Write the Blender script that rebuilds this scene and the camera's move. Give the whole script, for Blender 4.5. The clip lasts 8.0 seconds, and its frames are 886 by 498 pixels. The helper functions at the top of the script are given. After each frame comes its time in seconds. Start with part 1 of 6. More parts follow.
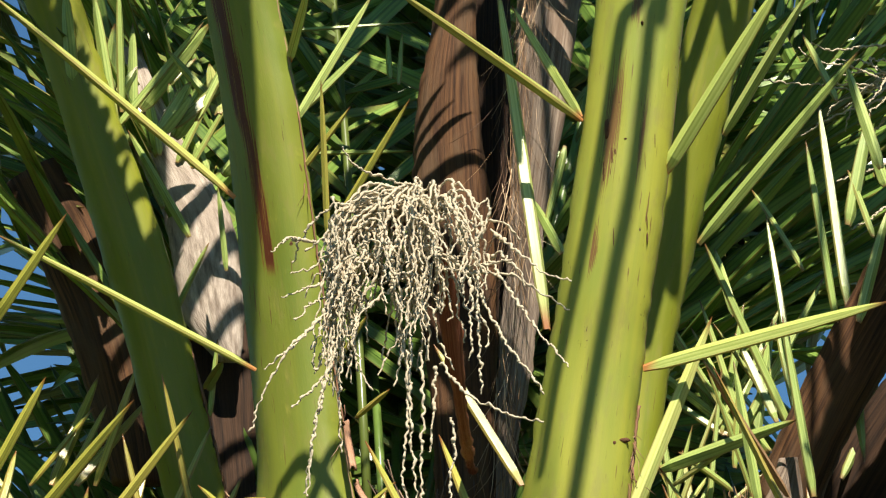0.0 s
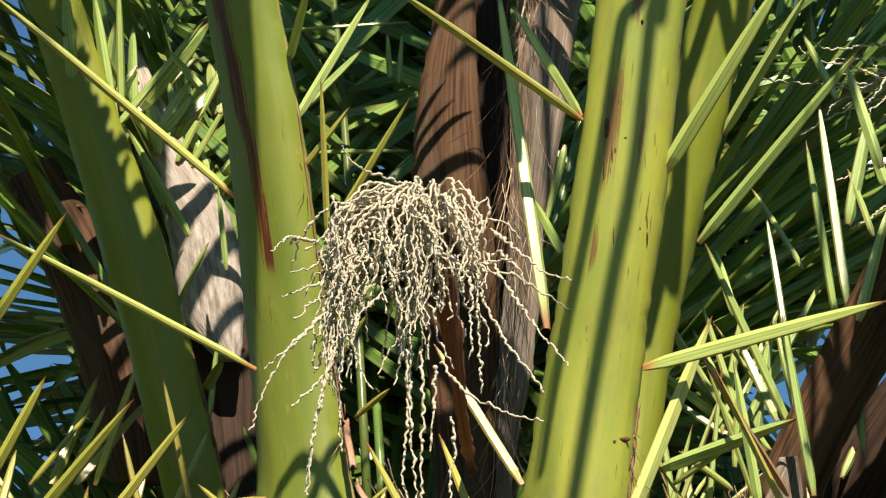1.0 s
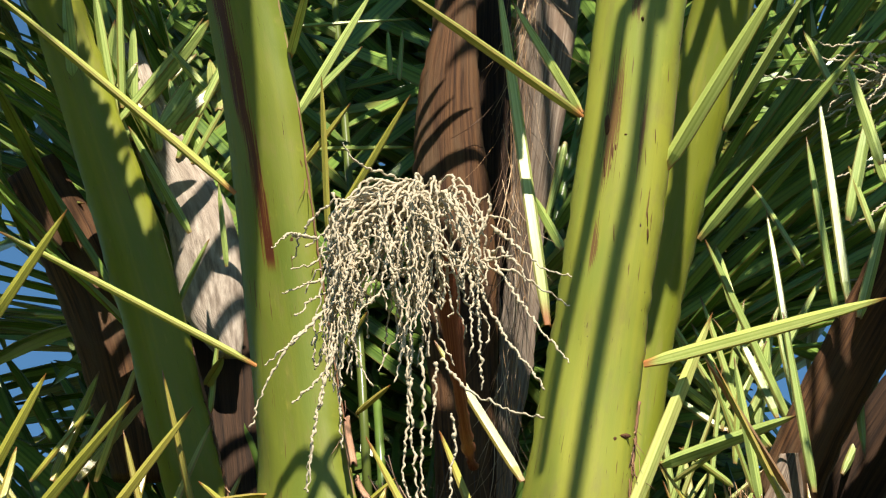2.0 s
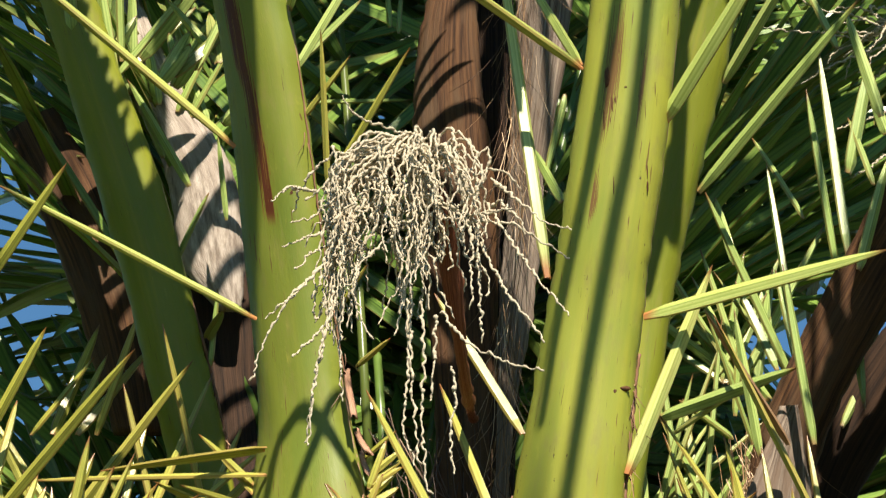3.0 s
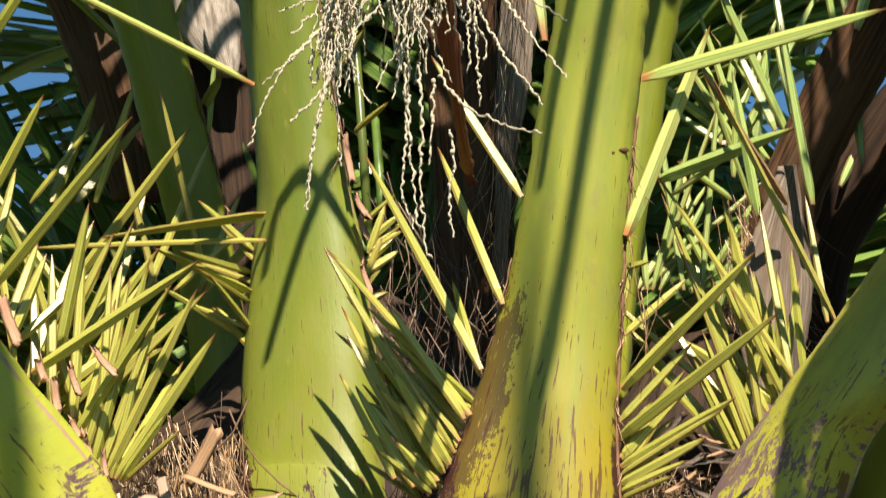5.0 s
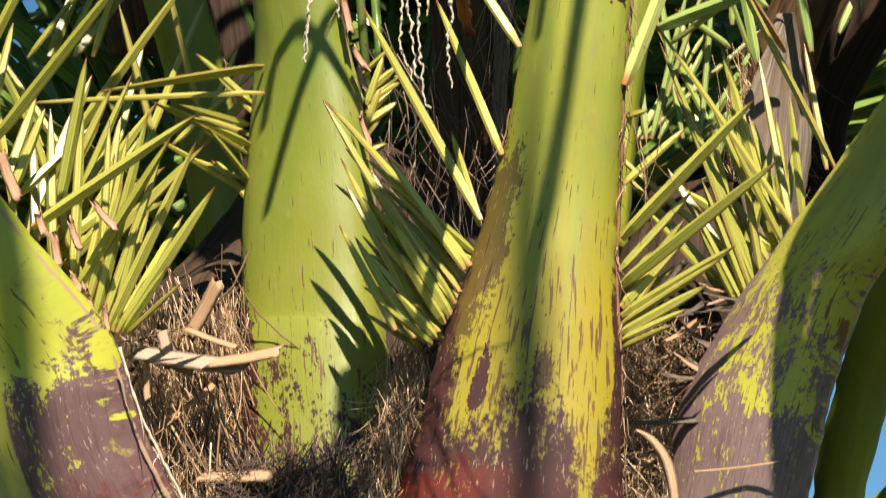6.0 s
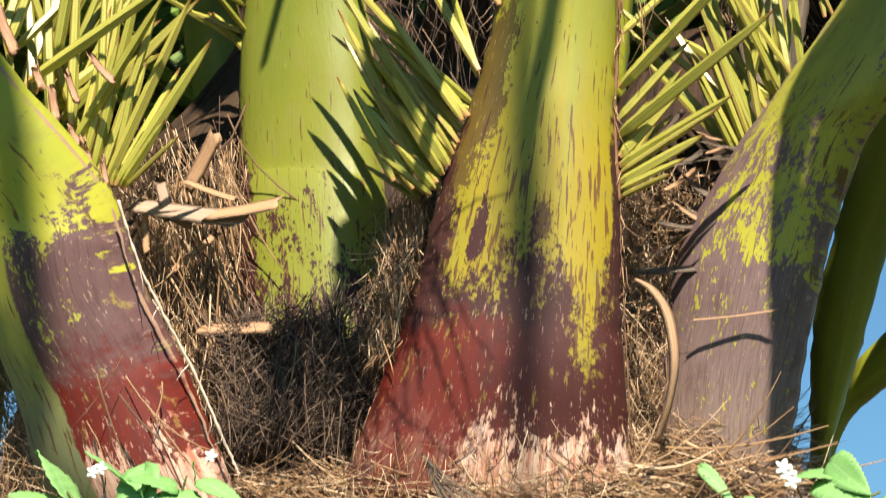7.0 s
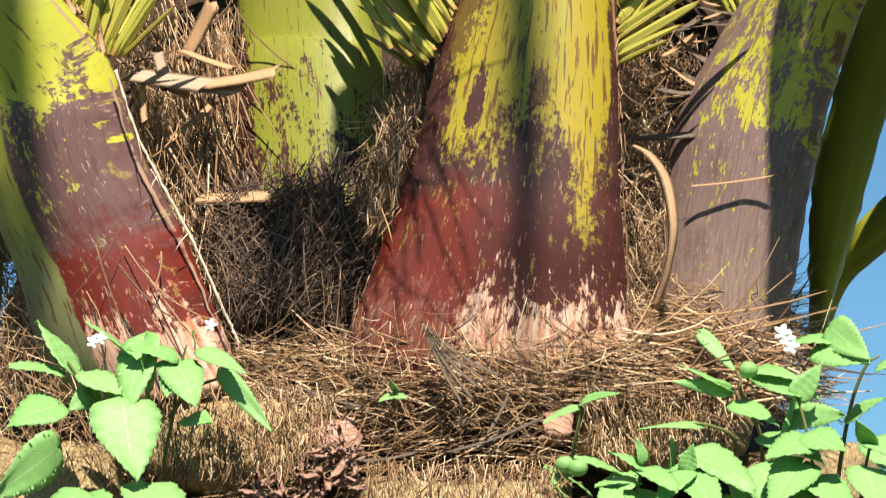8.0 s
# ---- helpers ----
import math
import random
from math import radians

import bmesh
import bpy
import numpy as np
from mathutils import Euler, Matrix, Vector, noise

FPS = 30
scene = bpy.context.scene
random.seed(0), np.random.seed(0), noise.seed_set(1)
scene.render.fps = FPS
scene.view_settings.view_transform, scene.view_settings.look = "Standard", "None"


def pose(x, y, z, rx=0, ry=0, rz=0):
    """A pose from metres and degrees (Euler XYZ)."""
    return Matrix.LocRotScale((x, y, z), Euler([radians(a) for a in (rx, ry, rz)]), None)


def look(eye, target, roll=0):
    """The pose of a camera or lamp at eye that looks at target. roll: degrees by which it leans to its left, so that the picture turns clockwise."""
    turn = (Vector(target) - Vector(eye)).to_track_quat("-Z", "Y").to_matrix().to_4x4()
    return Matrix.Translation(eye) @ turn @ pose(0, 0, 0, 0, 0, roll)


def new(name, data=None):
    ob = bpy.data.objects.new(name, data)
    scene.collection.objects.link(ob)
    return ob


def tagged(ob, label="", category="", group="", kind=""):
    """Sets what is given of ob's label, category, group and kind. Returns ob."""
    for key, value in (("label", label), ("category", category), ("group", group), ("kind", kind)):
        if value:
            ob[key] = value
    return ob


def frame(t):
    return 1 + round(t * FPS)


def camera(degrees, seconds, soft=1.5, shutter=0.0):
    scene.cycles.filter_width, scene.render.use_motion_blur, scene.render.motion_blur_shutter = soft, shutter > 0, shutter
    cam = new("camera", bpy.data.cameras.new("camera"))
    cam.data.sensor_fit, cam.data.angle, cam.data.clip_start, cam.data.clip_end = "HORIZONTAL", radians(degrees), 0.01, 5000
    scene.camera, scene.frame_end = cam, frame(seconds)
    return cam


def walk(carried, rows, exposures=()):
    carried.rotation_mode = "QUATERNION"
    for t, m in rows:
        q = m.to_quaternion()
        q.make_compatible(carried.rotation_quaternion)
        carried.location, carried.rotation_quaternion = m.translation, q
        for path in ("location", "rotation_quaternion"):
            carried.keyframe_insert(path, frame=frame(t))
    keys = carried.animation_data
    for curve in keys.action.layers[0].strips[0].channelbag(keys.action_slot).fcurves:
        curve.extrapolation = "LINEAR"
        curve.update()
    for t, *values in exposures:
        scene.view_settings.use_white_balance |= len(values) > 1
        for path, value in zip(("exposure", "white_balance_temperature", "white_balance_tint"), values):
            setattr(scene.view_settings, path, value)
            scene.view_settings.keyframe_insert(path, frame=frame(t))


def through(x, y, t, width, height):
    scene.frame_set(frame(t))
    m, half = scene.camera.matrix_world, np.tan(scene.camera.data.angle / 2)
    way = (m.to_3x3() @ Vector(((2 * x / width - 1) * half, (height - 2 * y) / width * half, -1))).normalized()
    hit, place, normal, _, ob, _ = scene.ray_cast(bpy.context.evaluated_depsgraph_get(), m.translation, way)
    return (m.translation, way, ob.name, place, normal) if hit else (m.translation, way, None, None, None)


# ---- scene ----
# a tripod camera that tilts down the crown of a low palm
cam = camera(15.0, 8.0, soft=1.2, shutter=0.4)
EYE, TILT = 1.55, 24.0
ROWS = [
    (0.0, 0, 0, 0),
    (0.5, 0.001, -0.012, 0),
    (1.0, 0, -0.014, 0),
    (1.2, 0, -0.017, 0),
    (1.8, -0.006, -0.05, 0.004),
    (2.3, -0.011, -0.185, 0.02),
    (2.5, -0.011, -0.349, 0.037),
    (3.0, -0.006, -0.871, 0.118),
    (3.5, -0.003, -1.65, 0.266),
    (4.0, 0.005, -2.552, 0.367),
    (4.5, 0.001, -3.695, 0.519),
    (4.7, 0, -4.168, 0.568),
    (5.8, -0.026, -6.913, 1.151),
    (6.0, -0.035, -7.43, 1.238),
    (6.5, -0.05, -8.718, 1.431),
    (7.0, -0.072, -9.973, 1.641),
    (7.5, -0.105, -11.316, 1.882),
    (8.0, -0.118, -12.225, 2.027),
]
walk(cam, [(t, pose(0, 0, EYE, TILT) @ pose(0, 0, 0, 90 + pitch, 0, -yaw) @ pose(0, 0, 0, 0, 0, -roll)) for t, yaw, pitch, roll in ROWS])

# ---- sun, sky, exposure ----
SUN_AZ, SUN_EL = 9.0, 48.0            # degrees right of straight behind the camera, and above the horizon
TO_SUN = Vector((math.sin(radians(SUN_AZ)) * math.cos(radians(SUN_EL)), -math.cos(radians(SUN_AZ)) * math.cos(radians(SUN_EL)), math.sin(radians(SUN_EL))))
sun = new("sun", bpy.data.lights.new("sun", "SUN"))
sun.data.energy, sun.data.angle, sun.data.color = 5.1, radians(0.53), (1.0, 0.90, 0.79)
sun.matrix_basis = look(TO_SUN * 30, (0, 0, 0))
world = bpy.data.worlds.new("sky")
scene.world = world
world.use_nodes = True
sky = world.node_tree.nodes.new("ShaderNodeTexSky")
sky.sky_type, sky.sun_disc = "NISHITA", False
sky.sun_elevation, sky.sun_rotation = radians(SUN_EL), radians(180 - SUN_AZ)
sky.altitude, sky.air_density, sky.dust_density, sky.ozone_density = 900, 1.15, 0.0, 0.8
back = world.node_tree.nodes["Background"]
back.inputs["Strength"].default_value = 0.052
tint = world.node_tree.nodes.new("ShaderNodeMix")
tint.data_type, tint.blend_type = "RGBA", "MULTIPLY"
tint.inputs[0].default_value = 1.0
tint.inputs[7].default_value = (0.57, 0.92, 1.10, 1.0)      # clear, deep blue air
world.node_tree.links.new(sky.outputs[0], tint.inputs[6])
world.node_tree.links.new(tint.outputs[2], back.inputs["Color"])
scene.view_settings.exposure = 0.98


# ---- materials ----
class Nodes:
    """A short hand for building one node material."""

    def __init__(self, name, rough=0.6):
        self.mat = bpy.data.materials.new(name)
        self.mat.use_nodes = True
        self.tree = self.mat.node_tree
        self.bsdf = self.tree.nodes["Principled BSDF"]
        self.bsdf.inputs["Roughness"].default_value = rough

    def put(self, socket, value):
        if hasattr(value, "links"):
            self.tree.links.new(value, socket)
        elif isinstance(value, tuple) and len(value) == 3 and socket.type == "RGBA":
            socket.default_value = (*value, 1)
        else:
            socket.default_value = value

    def uv(self):
        return self.tree.nodes.new("ShaderNodeUVMap").outputs[0]

    def place(self):
        return self.tree.nodes.new("ShaderNodeTexCoord").outputs["Object"]

    def world_place(self):
        return self.tree.nodes.new("ShaderNodeNewGeometry").outputs["Position"]

    def island(self):
        return self.tree.nodes.new("ShaderNodeNewGeometry").outputs["Random Per Island"]

    def chance(self):
        return self.tree.nodes.new("ShaderNodeObjectInfo").outputs["Random"]

    def axes(self, vector):
        n = self.tree.nodes.new("ShaderNodeSeparateXYZ")
        self.put(n.inputs[0], vector)
        return n.outputs

    def stretch(self, vector, scale, shift=(0, 0, 0)):
        n = self.tree.nodes.new("ShaderNodeMapping")
        self.put(n.inputs["Vector"], vector)
        n.inputs["Scale"].default_value, n.inputs["Location"].default_value = scale, shift
        return n.outputs[0]

    def noise(self, vector, scale=5.0, detail=4.0, rough=0.6):
        n = self.tree.nodes.new("ShaderNodeTexNoise")
        self.put(n.inputs["Vector"], vector)
        n.inputs["Scale"].default_value, n.inputs["Detail"].default_value, n.inputs["Roughness"].default_value = scale, detail, rough
        return n.outputs["Fac"]

    def math(self, kind, a, b=0.0, c=0.0, clamp=False):
        n = self.tree.nodes.new("ShaderNodeMath")
        n.operation, n.use_clamp = kind, clamp
        for socket, value in zip(n.inputs, (a, b, c)):
            self.put(socket, value)
        return n.outputs[0]

    def step(self, value, low, high, to_low=0.0, to_high=1.0):
        n = self.tree.nodes.new("ShaderNodeMapRange")
        n.interpolation_type = "SMOOTHSTEP"
        for socket, v in zip(n.inputs, (value, low, high, to_low, to_high)):
            self.put(socket, v)
        return n.outputs[0]

    def mix(self, fac, a, b):
        n = self.tree.nodes.new("ShaderNodeMix")
        n.data_type = "RGBA"
        self.put(n.inputs[0], fac)
        self.put(n.inputs[6], a)
        self.put(n.inputs[7], b)
        return n.outputs[2]

    def bump(self, height, strength=0.3, distance=0.002):
        n = self.tree.nodes.new("ShaderNodeBump")
        n.inputs["Strength"].default_value, n.inputs["Distance"].default_value = strength, distance
        self.put(n.inputs["Height"], height)
        self.tree.links.new(n.outputs[0], self.bsdf.inputs["Normal"])

    def done(self, colour, rough=None, through=0.0, glow=None):
        """Ends the material; through: the share of light that shines through a thin leaf."""
        self.put(self.bsdf.inputs["Base Color"], colour)
        if rough is not None:
            self.put(self.bsdf.inputs["Roughness"], rough)
        if through:
            t = self.tree.nodes.new("ShaderNodeBsdfTranslucent")
            self.put(t.inputs["Color"], glow or colour)
            m = self.tree.nodes.new("ShaderNodeMixShader")
            m.inputs[0].default_value = through
            self.tree.links.new(self.bsdf.outputs[0], m.inputs[1])
            self.tree.links.new(t.outputs[0], m.inputs[2])
            self.tree.links.new(m.outputs[0], self.tree.nodes["Material Output"].inputs[0])
        return self.mat


def stalk_material(name, green, yellow, yellow_at, maroon_at, tan_at, seed=0.0, red=(0.135, 0.014, 0.006), plum=(0.046, 0.014, 0.011), scar=None, climb=0.0, climb_to=0.35, foot_drop=0.0, dashes=1.0, ragged=1.0, strip=None, lobes=(), blots=(), grazes=(), red_at=None, rim_climb=0.0):
    """A living leaf stalk: green above, yellow below, breaking into maroon and then torn tan towards its foot (metres along the stalk)."""
    n = Nodes(name, 0.36)
    n.bsdf.inputs["Specular IOR Level"].default_value = 0.3
    uv = n.uv()
    u, v, _ = n.axes(uv)

    def hump(value, centre, wide):
        return n.step(n.math("ABSOLUTE", n.math("SUBTRACT", value, centre)), wide, 0.0)

    def spots(su, sv, k, detail=4, rough=0.65):
        return n.noise(n.stretch(uv, (su, sv, 1), (seed * k + 0.37 * k, seed + k, 0)), 1.0, detail, rough)

    def centred(value, size):
        return n.math("MULTIPLY", n.math("SUBTRACT", value, 0.5), size)

    streak, fine, broad = spots(9, 22, 1, 5), spots(42, 120, 2, 4, 0.7), spots(2.5, 5, 3, 3, 0.5)
    band, thread, grime = spots(5, 0.9, 4, 3), spots(70, 2.2, 5, 4, 0.7), spots(6, 16, 6, 6, 0.75)
    # skin: bands along the stalk, pale waxy bloom, thin threads
    colour = n.mix(n.step(n.math("ADD", v, centred(band, 0.6)), yellow_at + 0.16, yellow_at - 0.16), green, yellow)
    upper = n.step(v, yellow_at - 0.16, yellow_at + 0.16, 0.25, 1.0)
    colour = n.mix(n.math("MULTIPLY", n.step(band, 0.42, 0.64), n.math("MULTIPLY", upper, 0.55)), colour, (green[0] * 1.35, green[1] * 1.2, green[2] * 1.1))
    colour = n.mix(n.math("MULTIPLY", n.step(broad, 0.46, 0.68), n.math("MULTIPLY", upper, 0.6)), colour, (green[0] * 0.72, green[1] * 0.86, green[2] * 0.9))
    colour = n.mix(n.math("MULTIPLY", n.step(thread, 0.5, 0.7), 0.12), colour, (green[0] * 0.6, green[1] * 0.66, green[2]))
    colour = n.mix(n.math("MULTIPLY", n.step(grime, 0.48, 0.70), 0.55), colour, (0.22, 0.20, 0.05))
    colour = n.mix(n.math("MULTIPLY", n.step(spots(10, 30, 7, 5, 0.7), 0.58, 0.76), 0.3), colour, (0.42, 0.40, 0.06))
    if strip:
        # low on the flank: grey waxy bloom, with shade put into the colour
        colour = n.mix(n.math("MULTIPLY", n.step(n.math("ADD", v, centred(streak, 0.12)), 0.30, 0.06), 0.8), colour, (0.13, 0.15, 0.105))
    # short brown dashes, thicker towards the maroon
    near = n.step(v, maroon_at + 0.30, maroon_at + 0.02)
    dash = n.step(n.math("ADD", spots(42, 20, 8, 3, 0.55), n.math("MULTIPLY", near, 0.085 * dashes)), 0.665, 0.71)
    colour = n.mix(n.math("MULTIPLY", dash, 0.85), colour, (0.11, 0.045, 0.02))
    tick = n.step(spots(95, 26, 9, 2, 0.5), 0.715, 0.75)
    colour = n.mix(n.math("MULTIPLY", tick, 0.85), colour, (0.07, 0.03, 0.012))
    for at_u, at_v, wide, high in grazes:
        rub = n.math("ADD", n.math("MULTIPLY", hump(u, at_u, wide), hump(v, at_v, high)), centred(spots(120, 6, 23, 4, 0.7), 2.6))
        colour = n.mix(n.math("MULTIPLY", n.step(rub, 0.62, 0.74), 0.85), colour, (0.13, 0.045, 0.018))
    # maroon skin creeping up in ragged streaks
    edge = n.math("ADD", v, n.math("ADD", centred(streak, 0.55 * ragged), centred(fine, 0.50 * ragged)))
    edge = n.math("ADD", edge, centred(spots(2.2, 7, 10, 3), 0.35 * ragged))
    edge = n.math("SUBTRACT", edge, n.math("MULTIPLY", n.step(u, climb_to, 0.0), climb))
    if strip:
        edge = n.math("SUBTRACT", edge, n.math("MULTIPLY", n.step(u, 0.82, 0.95), 0.05))
    for centre, wide, drop in lobes:
        edge = n.math("ADD", edge, n.math("MULTIPLY", hump(u, centre, wide), drop))
    if rim_climb:
        edge = n.math("SUBTRACT", edge, n.math("MULTIPLY", n.step(u, 0.945, 0.985), rim_climb))
    maroon = n.step(edge, maroon_at + 0.022, maroon_at - 0.022)
    if strip:
        maroon = n.math("MULTIPLY", maroon, n.step(n.math("ADD", u, n.math("ADD", centred(fine, 0.05), centred(streak, 0.06))), strip - 0.01, strip + 0.01))
    for at_u, at_v, wide, high, share in blots:
        reach = n.math("ADD", n.math("MULTIPLY", hump(u, at_u, wide), hump(v, at_v, high)), n.math("ADD", centred(fine, 1.5), centred(streak, 1.5)))
        maroon = n.math("MAXIMUM", maroon, n.math("MULTIPLY", n.step(reach, 0.36, 0.44), share))
    reddish = n.step(n.math("ADD", v, n.math("ADD", centred(streak, 0.22), centred(fine, 0.12))), maroon_at - 0.045, tan_at + 0.065)
    if red_at:
        reddish = n.math("MULTIPLY", n.step(n.math("ADD", v, centred(streak, 0.10)), red_at + 0.012, red_at - 0.012), n.step(n.math("ADD", u, centred(streak, 0.5)), 0.58, 0.36, 0.2, 1.0))
    deep = n.mix(reddish, plum, red)
    deep = n.mix(n.math("MULTIPLY", n.step(spots(70, 22, 11, 5, 0.75), 0.46, 0.62), 0.4), deep, (0.05, 0.016, 0.014))
    deep = n.mix(n.math("MULTIPLY", n.step(spots(4, 11, 12, 5, 0.65), 0.50, 0.70), 0.30), deep, (0.085, 0.040, 0.033))
    deep = n.mix(n.math("MULTIPLY", n.step(spots(26, 30, 13, 4, 0.7), 0.60, 0.70), 0.7), deep, (0.30, 0.22, 0.04))
    deep = n.mix(n.math("MULTIPLY", n.step(spots(60, 60, 14, 4, 0.7), 0.60, 0.67), 0.6), deep, (0.46, 0.31, 0.21))
    colour = n.mix(maroon, colour, deep)
    # torn tan foot
    torn = n.step(n.math("ADD", v, n.math("ADD", centred(spots(11, 16, 15, 5, 0.7), 0.26), centred(spots(60, 75, 22, 4, 0.7), 0.24))), tan_at + 0.014, tan_at - 0.014)
    if strip:
        torn = n.math("MULTIPLY", torn, n.step(u, strip - 0.01, strip + 0.01))
    torn = n.math("MULTIPLY", torn, n.math("SUBTRACT", 1.0, n.math("MULTIPLY", n.step(n.math("ADD", u, centred(fine, 0.6)), 0.48, 0.34), foot_drop)))
    tan = n.mix(n.step(spots(80, 8, 16, 5, 0.7), 0.36, 0.62), (0.42, 0.16, 0.085), (0.70, 0.50, 0.36))
    tan = n.mix(n.math("MULTIPLY", n.step(spots(5, 14, 17, 4), 0.5, 0.7), 0.7), tan, (0.54, 0.47, 0.40))
    colour = n.mix(torn, colour, tan)
    if scar:
        at_u, lean, low, high, wide = scar
        off = n.math("ABSOLUTE", n.math("SUBTRACT", n.math("ADD", n.math("ADD", u, n.math("MULTIPLY", v, lean)), centred(spots(3, 12, 18, 4), 0.07)), at_u))
        fray = n.math("ADD", off, centred(spots(60, 7, 19, 5, 0.75), 0.42))
        wide = n.step(v, low, high, wide * 0.38, wide)
        reach = n.math("MULTIPLY", n.step(v, low, low + 0.02), n.step(v, high, high - 0.05))
        colour = n.mix(n.math("MULTIPLY", n.step(n.math("SUBTRACT", fray, wide), 0.0, -0.012), n.math("MULTIPLY", reach, 0.75)), colour, (0.22, 0.09, 0.02))
        colour = n.mix(n.math("MULTIPLY", n.step(n.math("SUBTRACT", fray, wide), -0.022, -0.034), reach), colour, (0.095, 0.027, 0.011))
    # dry pale rim
    rim = n.step(n.math("ADD", n.math("ABSOLUTE", n.math("SUBTRACT", u, 0.5)), centred(spots(1, 45, 20), 0.004)), 0.4975, 0.4995)
    colour = n.mix(n.math("MULTIPLY", rim, n.step(spots(1, 30, 21, 4), 0.42, 0.5)), colour, (0.36, 0.22, 0.14))
    n.bump(n.math("ADD", n.math("MULTIPLY", thread, 0.8), n.math("ADD", streak, n.math("MULTIPLY", fine, 0.6))), 0.16, 0.002)
    return n.done(colour, n.mix(n.math("MAXIMUM", maroon, n.step(grime, 0.45, 0.7)), (0.43, 0.43, 0.43), (0.58, 0.58, 0.58)))


def leaf_material(name, base, pale, tip, foot, through=0.22, foot_to=0.035, tip_from=0.90, vary=0.5, rough=0.30):
    n = Nodes(name, rough)
    uv = n.uv()
    u, v, _ = n.axes(uv)
    vein = n.noise(n.stretch(uv, (14, 0.5, 1)), 1.0, 3, 0.6)
    blot = n.noise(n.stretch(uv, (2, 5, 1)), 1.0, 3)
    colour = n.mix(n.math("ADD", n.math("MULTIPLY", n.math("FRACT", n.math("ADD", n.chance(), n.island())), vary), n.math("MULTIPLY", n.math("SUBTRACT", blot, 0.3), 0.7), clamp=True), base, pale)
    colour = n.mix(n.math("MULTIPLY", n.step(vein, 0.42, 0.62), 0.35), colour, (pale[0] * 1.15, pale[1] * 1.1, pale[2]))
    # keel line darkened: the shade in the fold is put into the colour
    groove = n.step(n.math("ADD", n.math("ABSOLUTE", n.math("SUBTRACT", u, 0.5)), n.math("MULTIPLY", n.math("SUBTRACT", vein, 0.5), 0.06)), 0.07, 0.02)
    colour = n.mix(n.math("MULTIPLY", groove, 0.40), colour, (base[0] * 0.55, base[1] * 0.5, base[2] * 0.5))
    stripe = n.noise(n.stretch(uv, (7, 0.35, 1), (3.1, 0.4, 0)), 1.0, 2, 0.5)
    colour = n.mix(n.math("MULTIPLY", n.step(stripe, 0.48, 0.60), 0.32), colour, base)
    margin = n.step(n.math("ADD", n.math("ABSOLUTE", n.math("SUBTRACT", u, 0.5)), n.math("MULTIPLY", n.math("SUBTRACT", blot, 0.5), 0.08)), 0.44, 0.49)
    colour = n.mix(n.math("MULTIPLY", margin, 0.5), colour, (0.30, 0.17, 0.05))
    fleck = n.step(n.noise(n.stretch(uv, (9, 34, 1), (0.7, 5.3, 0)), 1.0, 3, 0.6), 0.66, 0.72)
    colour = n.mix(n.math("MULTIPLY", fleck, 0.55), colour, (0.16, 0.085, 0.025))
    dry = n.step(n.math("ADD", n.math("FRACT", n.math("MULTIPLY", n.math("ADD", n.chance(), n.island()), 7.3)), n.math("MULTIPLY", n.math("SUBTRACT", blot, 0.5), 0.5)), 0.80, 1.05)
    colour = n.mix(n.math("MULTIPLY", dry, 0.4), colour, (0.34, 0.22, 0.07))
    colour = n.mix(n.step(n.math("ADD", v, n.math("MULTIPLY", blot, 0.1)), tip_from + 0.04, tip_from + 0.13), colour, tip)
    colour = n.mix(n.step(n.math("ADD", v, n.math("MULTIPLY", blot, 0.06)), foot_to + 0.05, foot_to - 0.02), colour, foot)
    n.bump(vein, 0.4, 0.0006)
    return n.done(colour, None, through, None)


def streaky_material(name, dark, light, rough=0.75, along=6.0, across=60.0, grey=None, bump=0.5, vary=0.0):
    """Dry stalks, husks and boots: streaks along the piece."""
    n = Nodes(name, rough)
    uv = n.uv()
    s = n.noise(n.stretch(uv, (across * 0.3, along, 1)), 1.0, 6, 0.7)
    b = n.noise(n.stretch(uv, (3, 7, 1), (5, 1, 0)), 1.0, 4, 0.6)
    colour = n.mix(n.step(s, 0.3, 0.72), dark, light)
    if grey:
        colour = n.mix(n.math("MULTIPLY", n.step(b, 0.45, 0.65), 0.8), colour, grey)
    if vary:
        colour = n.mix(n.math("MULTIPLY", n.math("FRACT", n.math("ADD", n.chance(), n.island())), vary), colour, (light[0] * 1.3, light[1] * 1.15, light[2] * 0.9))
    n.bsdf.inputs["Specular IOR Level"].default_value = 0.2
    n.bump(s, bump, 0.003)
    return n.done(colour)


def strand_material(name, dark, mid, light, rough=0.7):
    n = Nodes(name, rough)
    r = n.island()
    g = n.noise(n.place(), 60.0, 3)
    colour = n.mix(n.step(r, 0.0, 0.6), dark, mid)
    colour = n.mix(n.step(n.math("ADD", r, n.math("MULTIPLY", n.math("SUBTRACT", g, 0.5), 0.4)), 0.6, 1.0), colour, light)
    return n.done(colour)


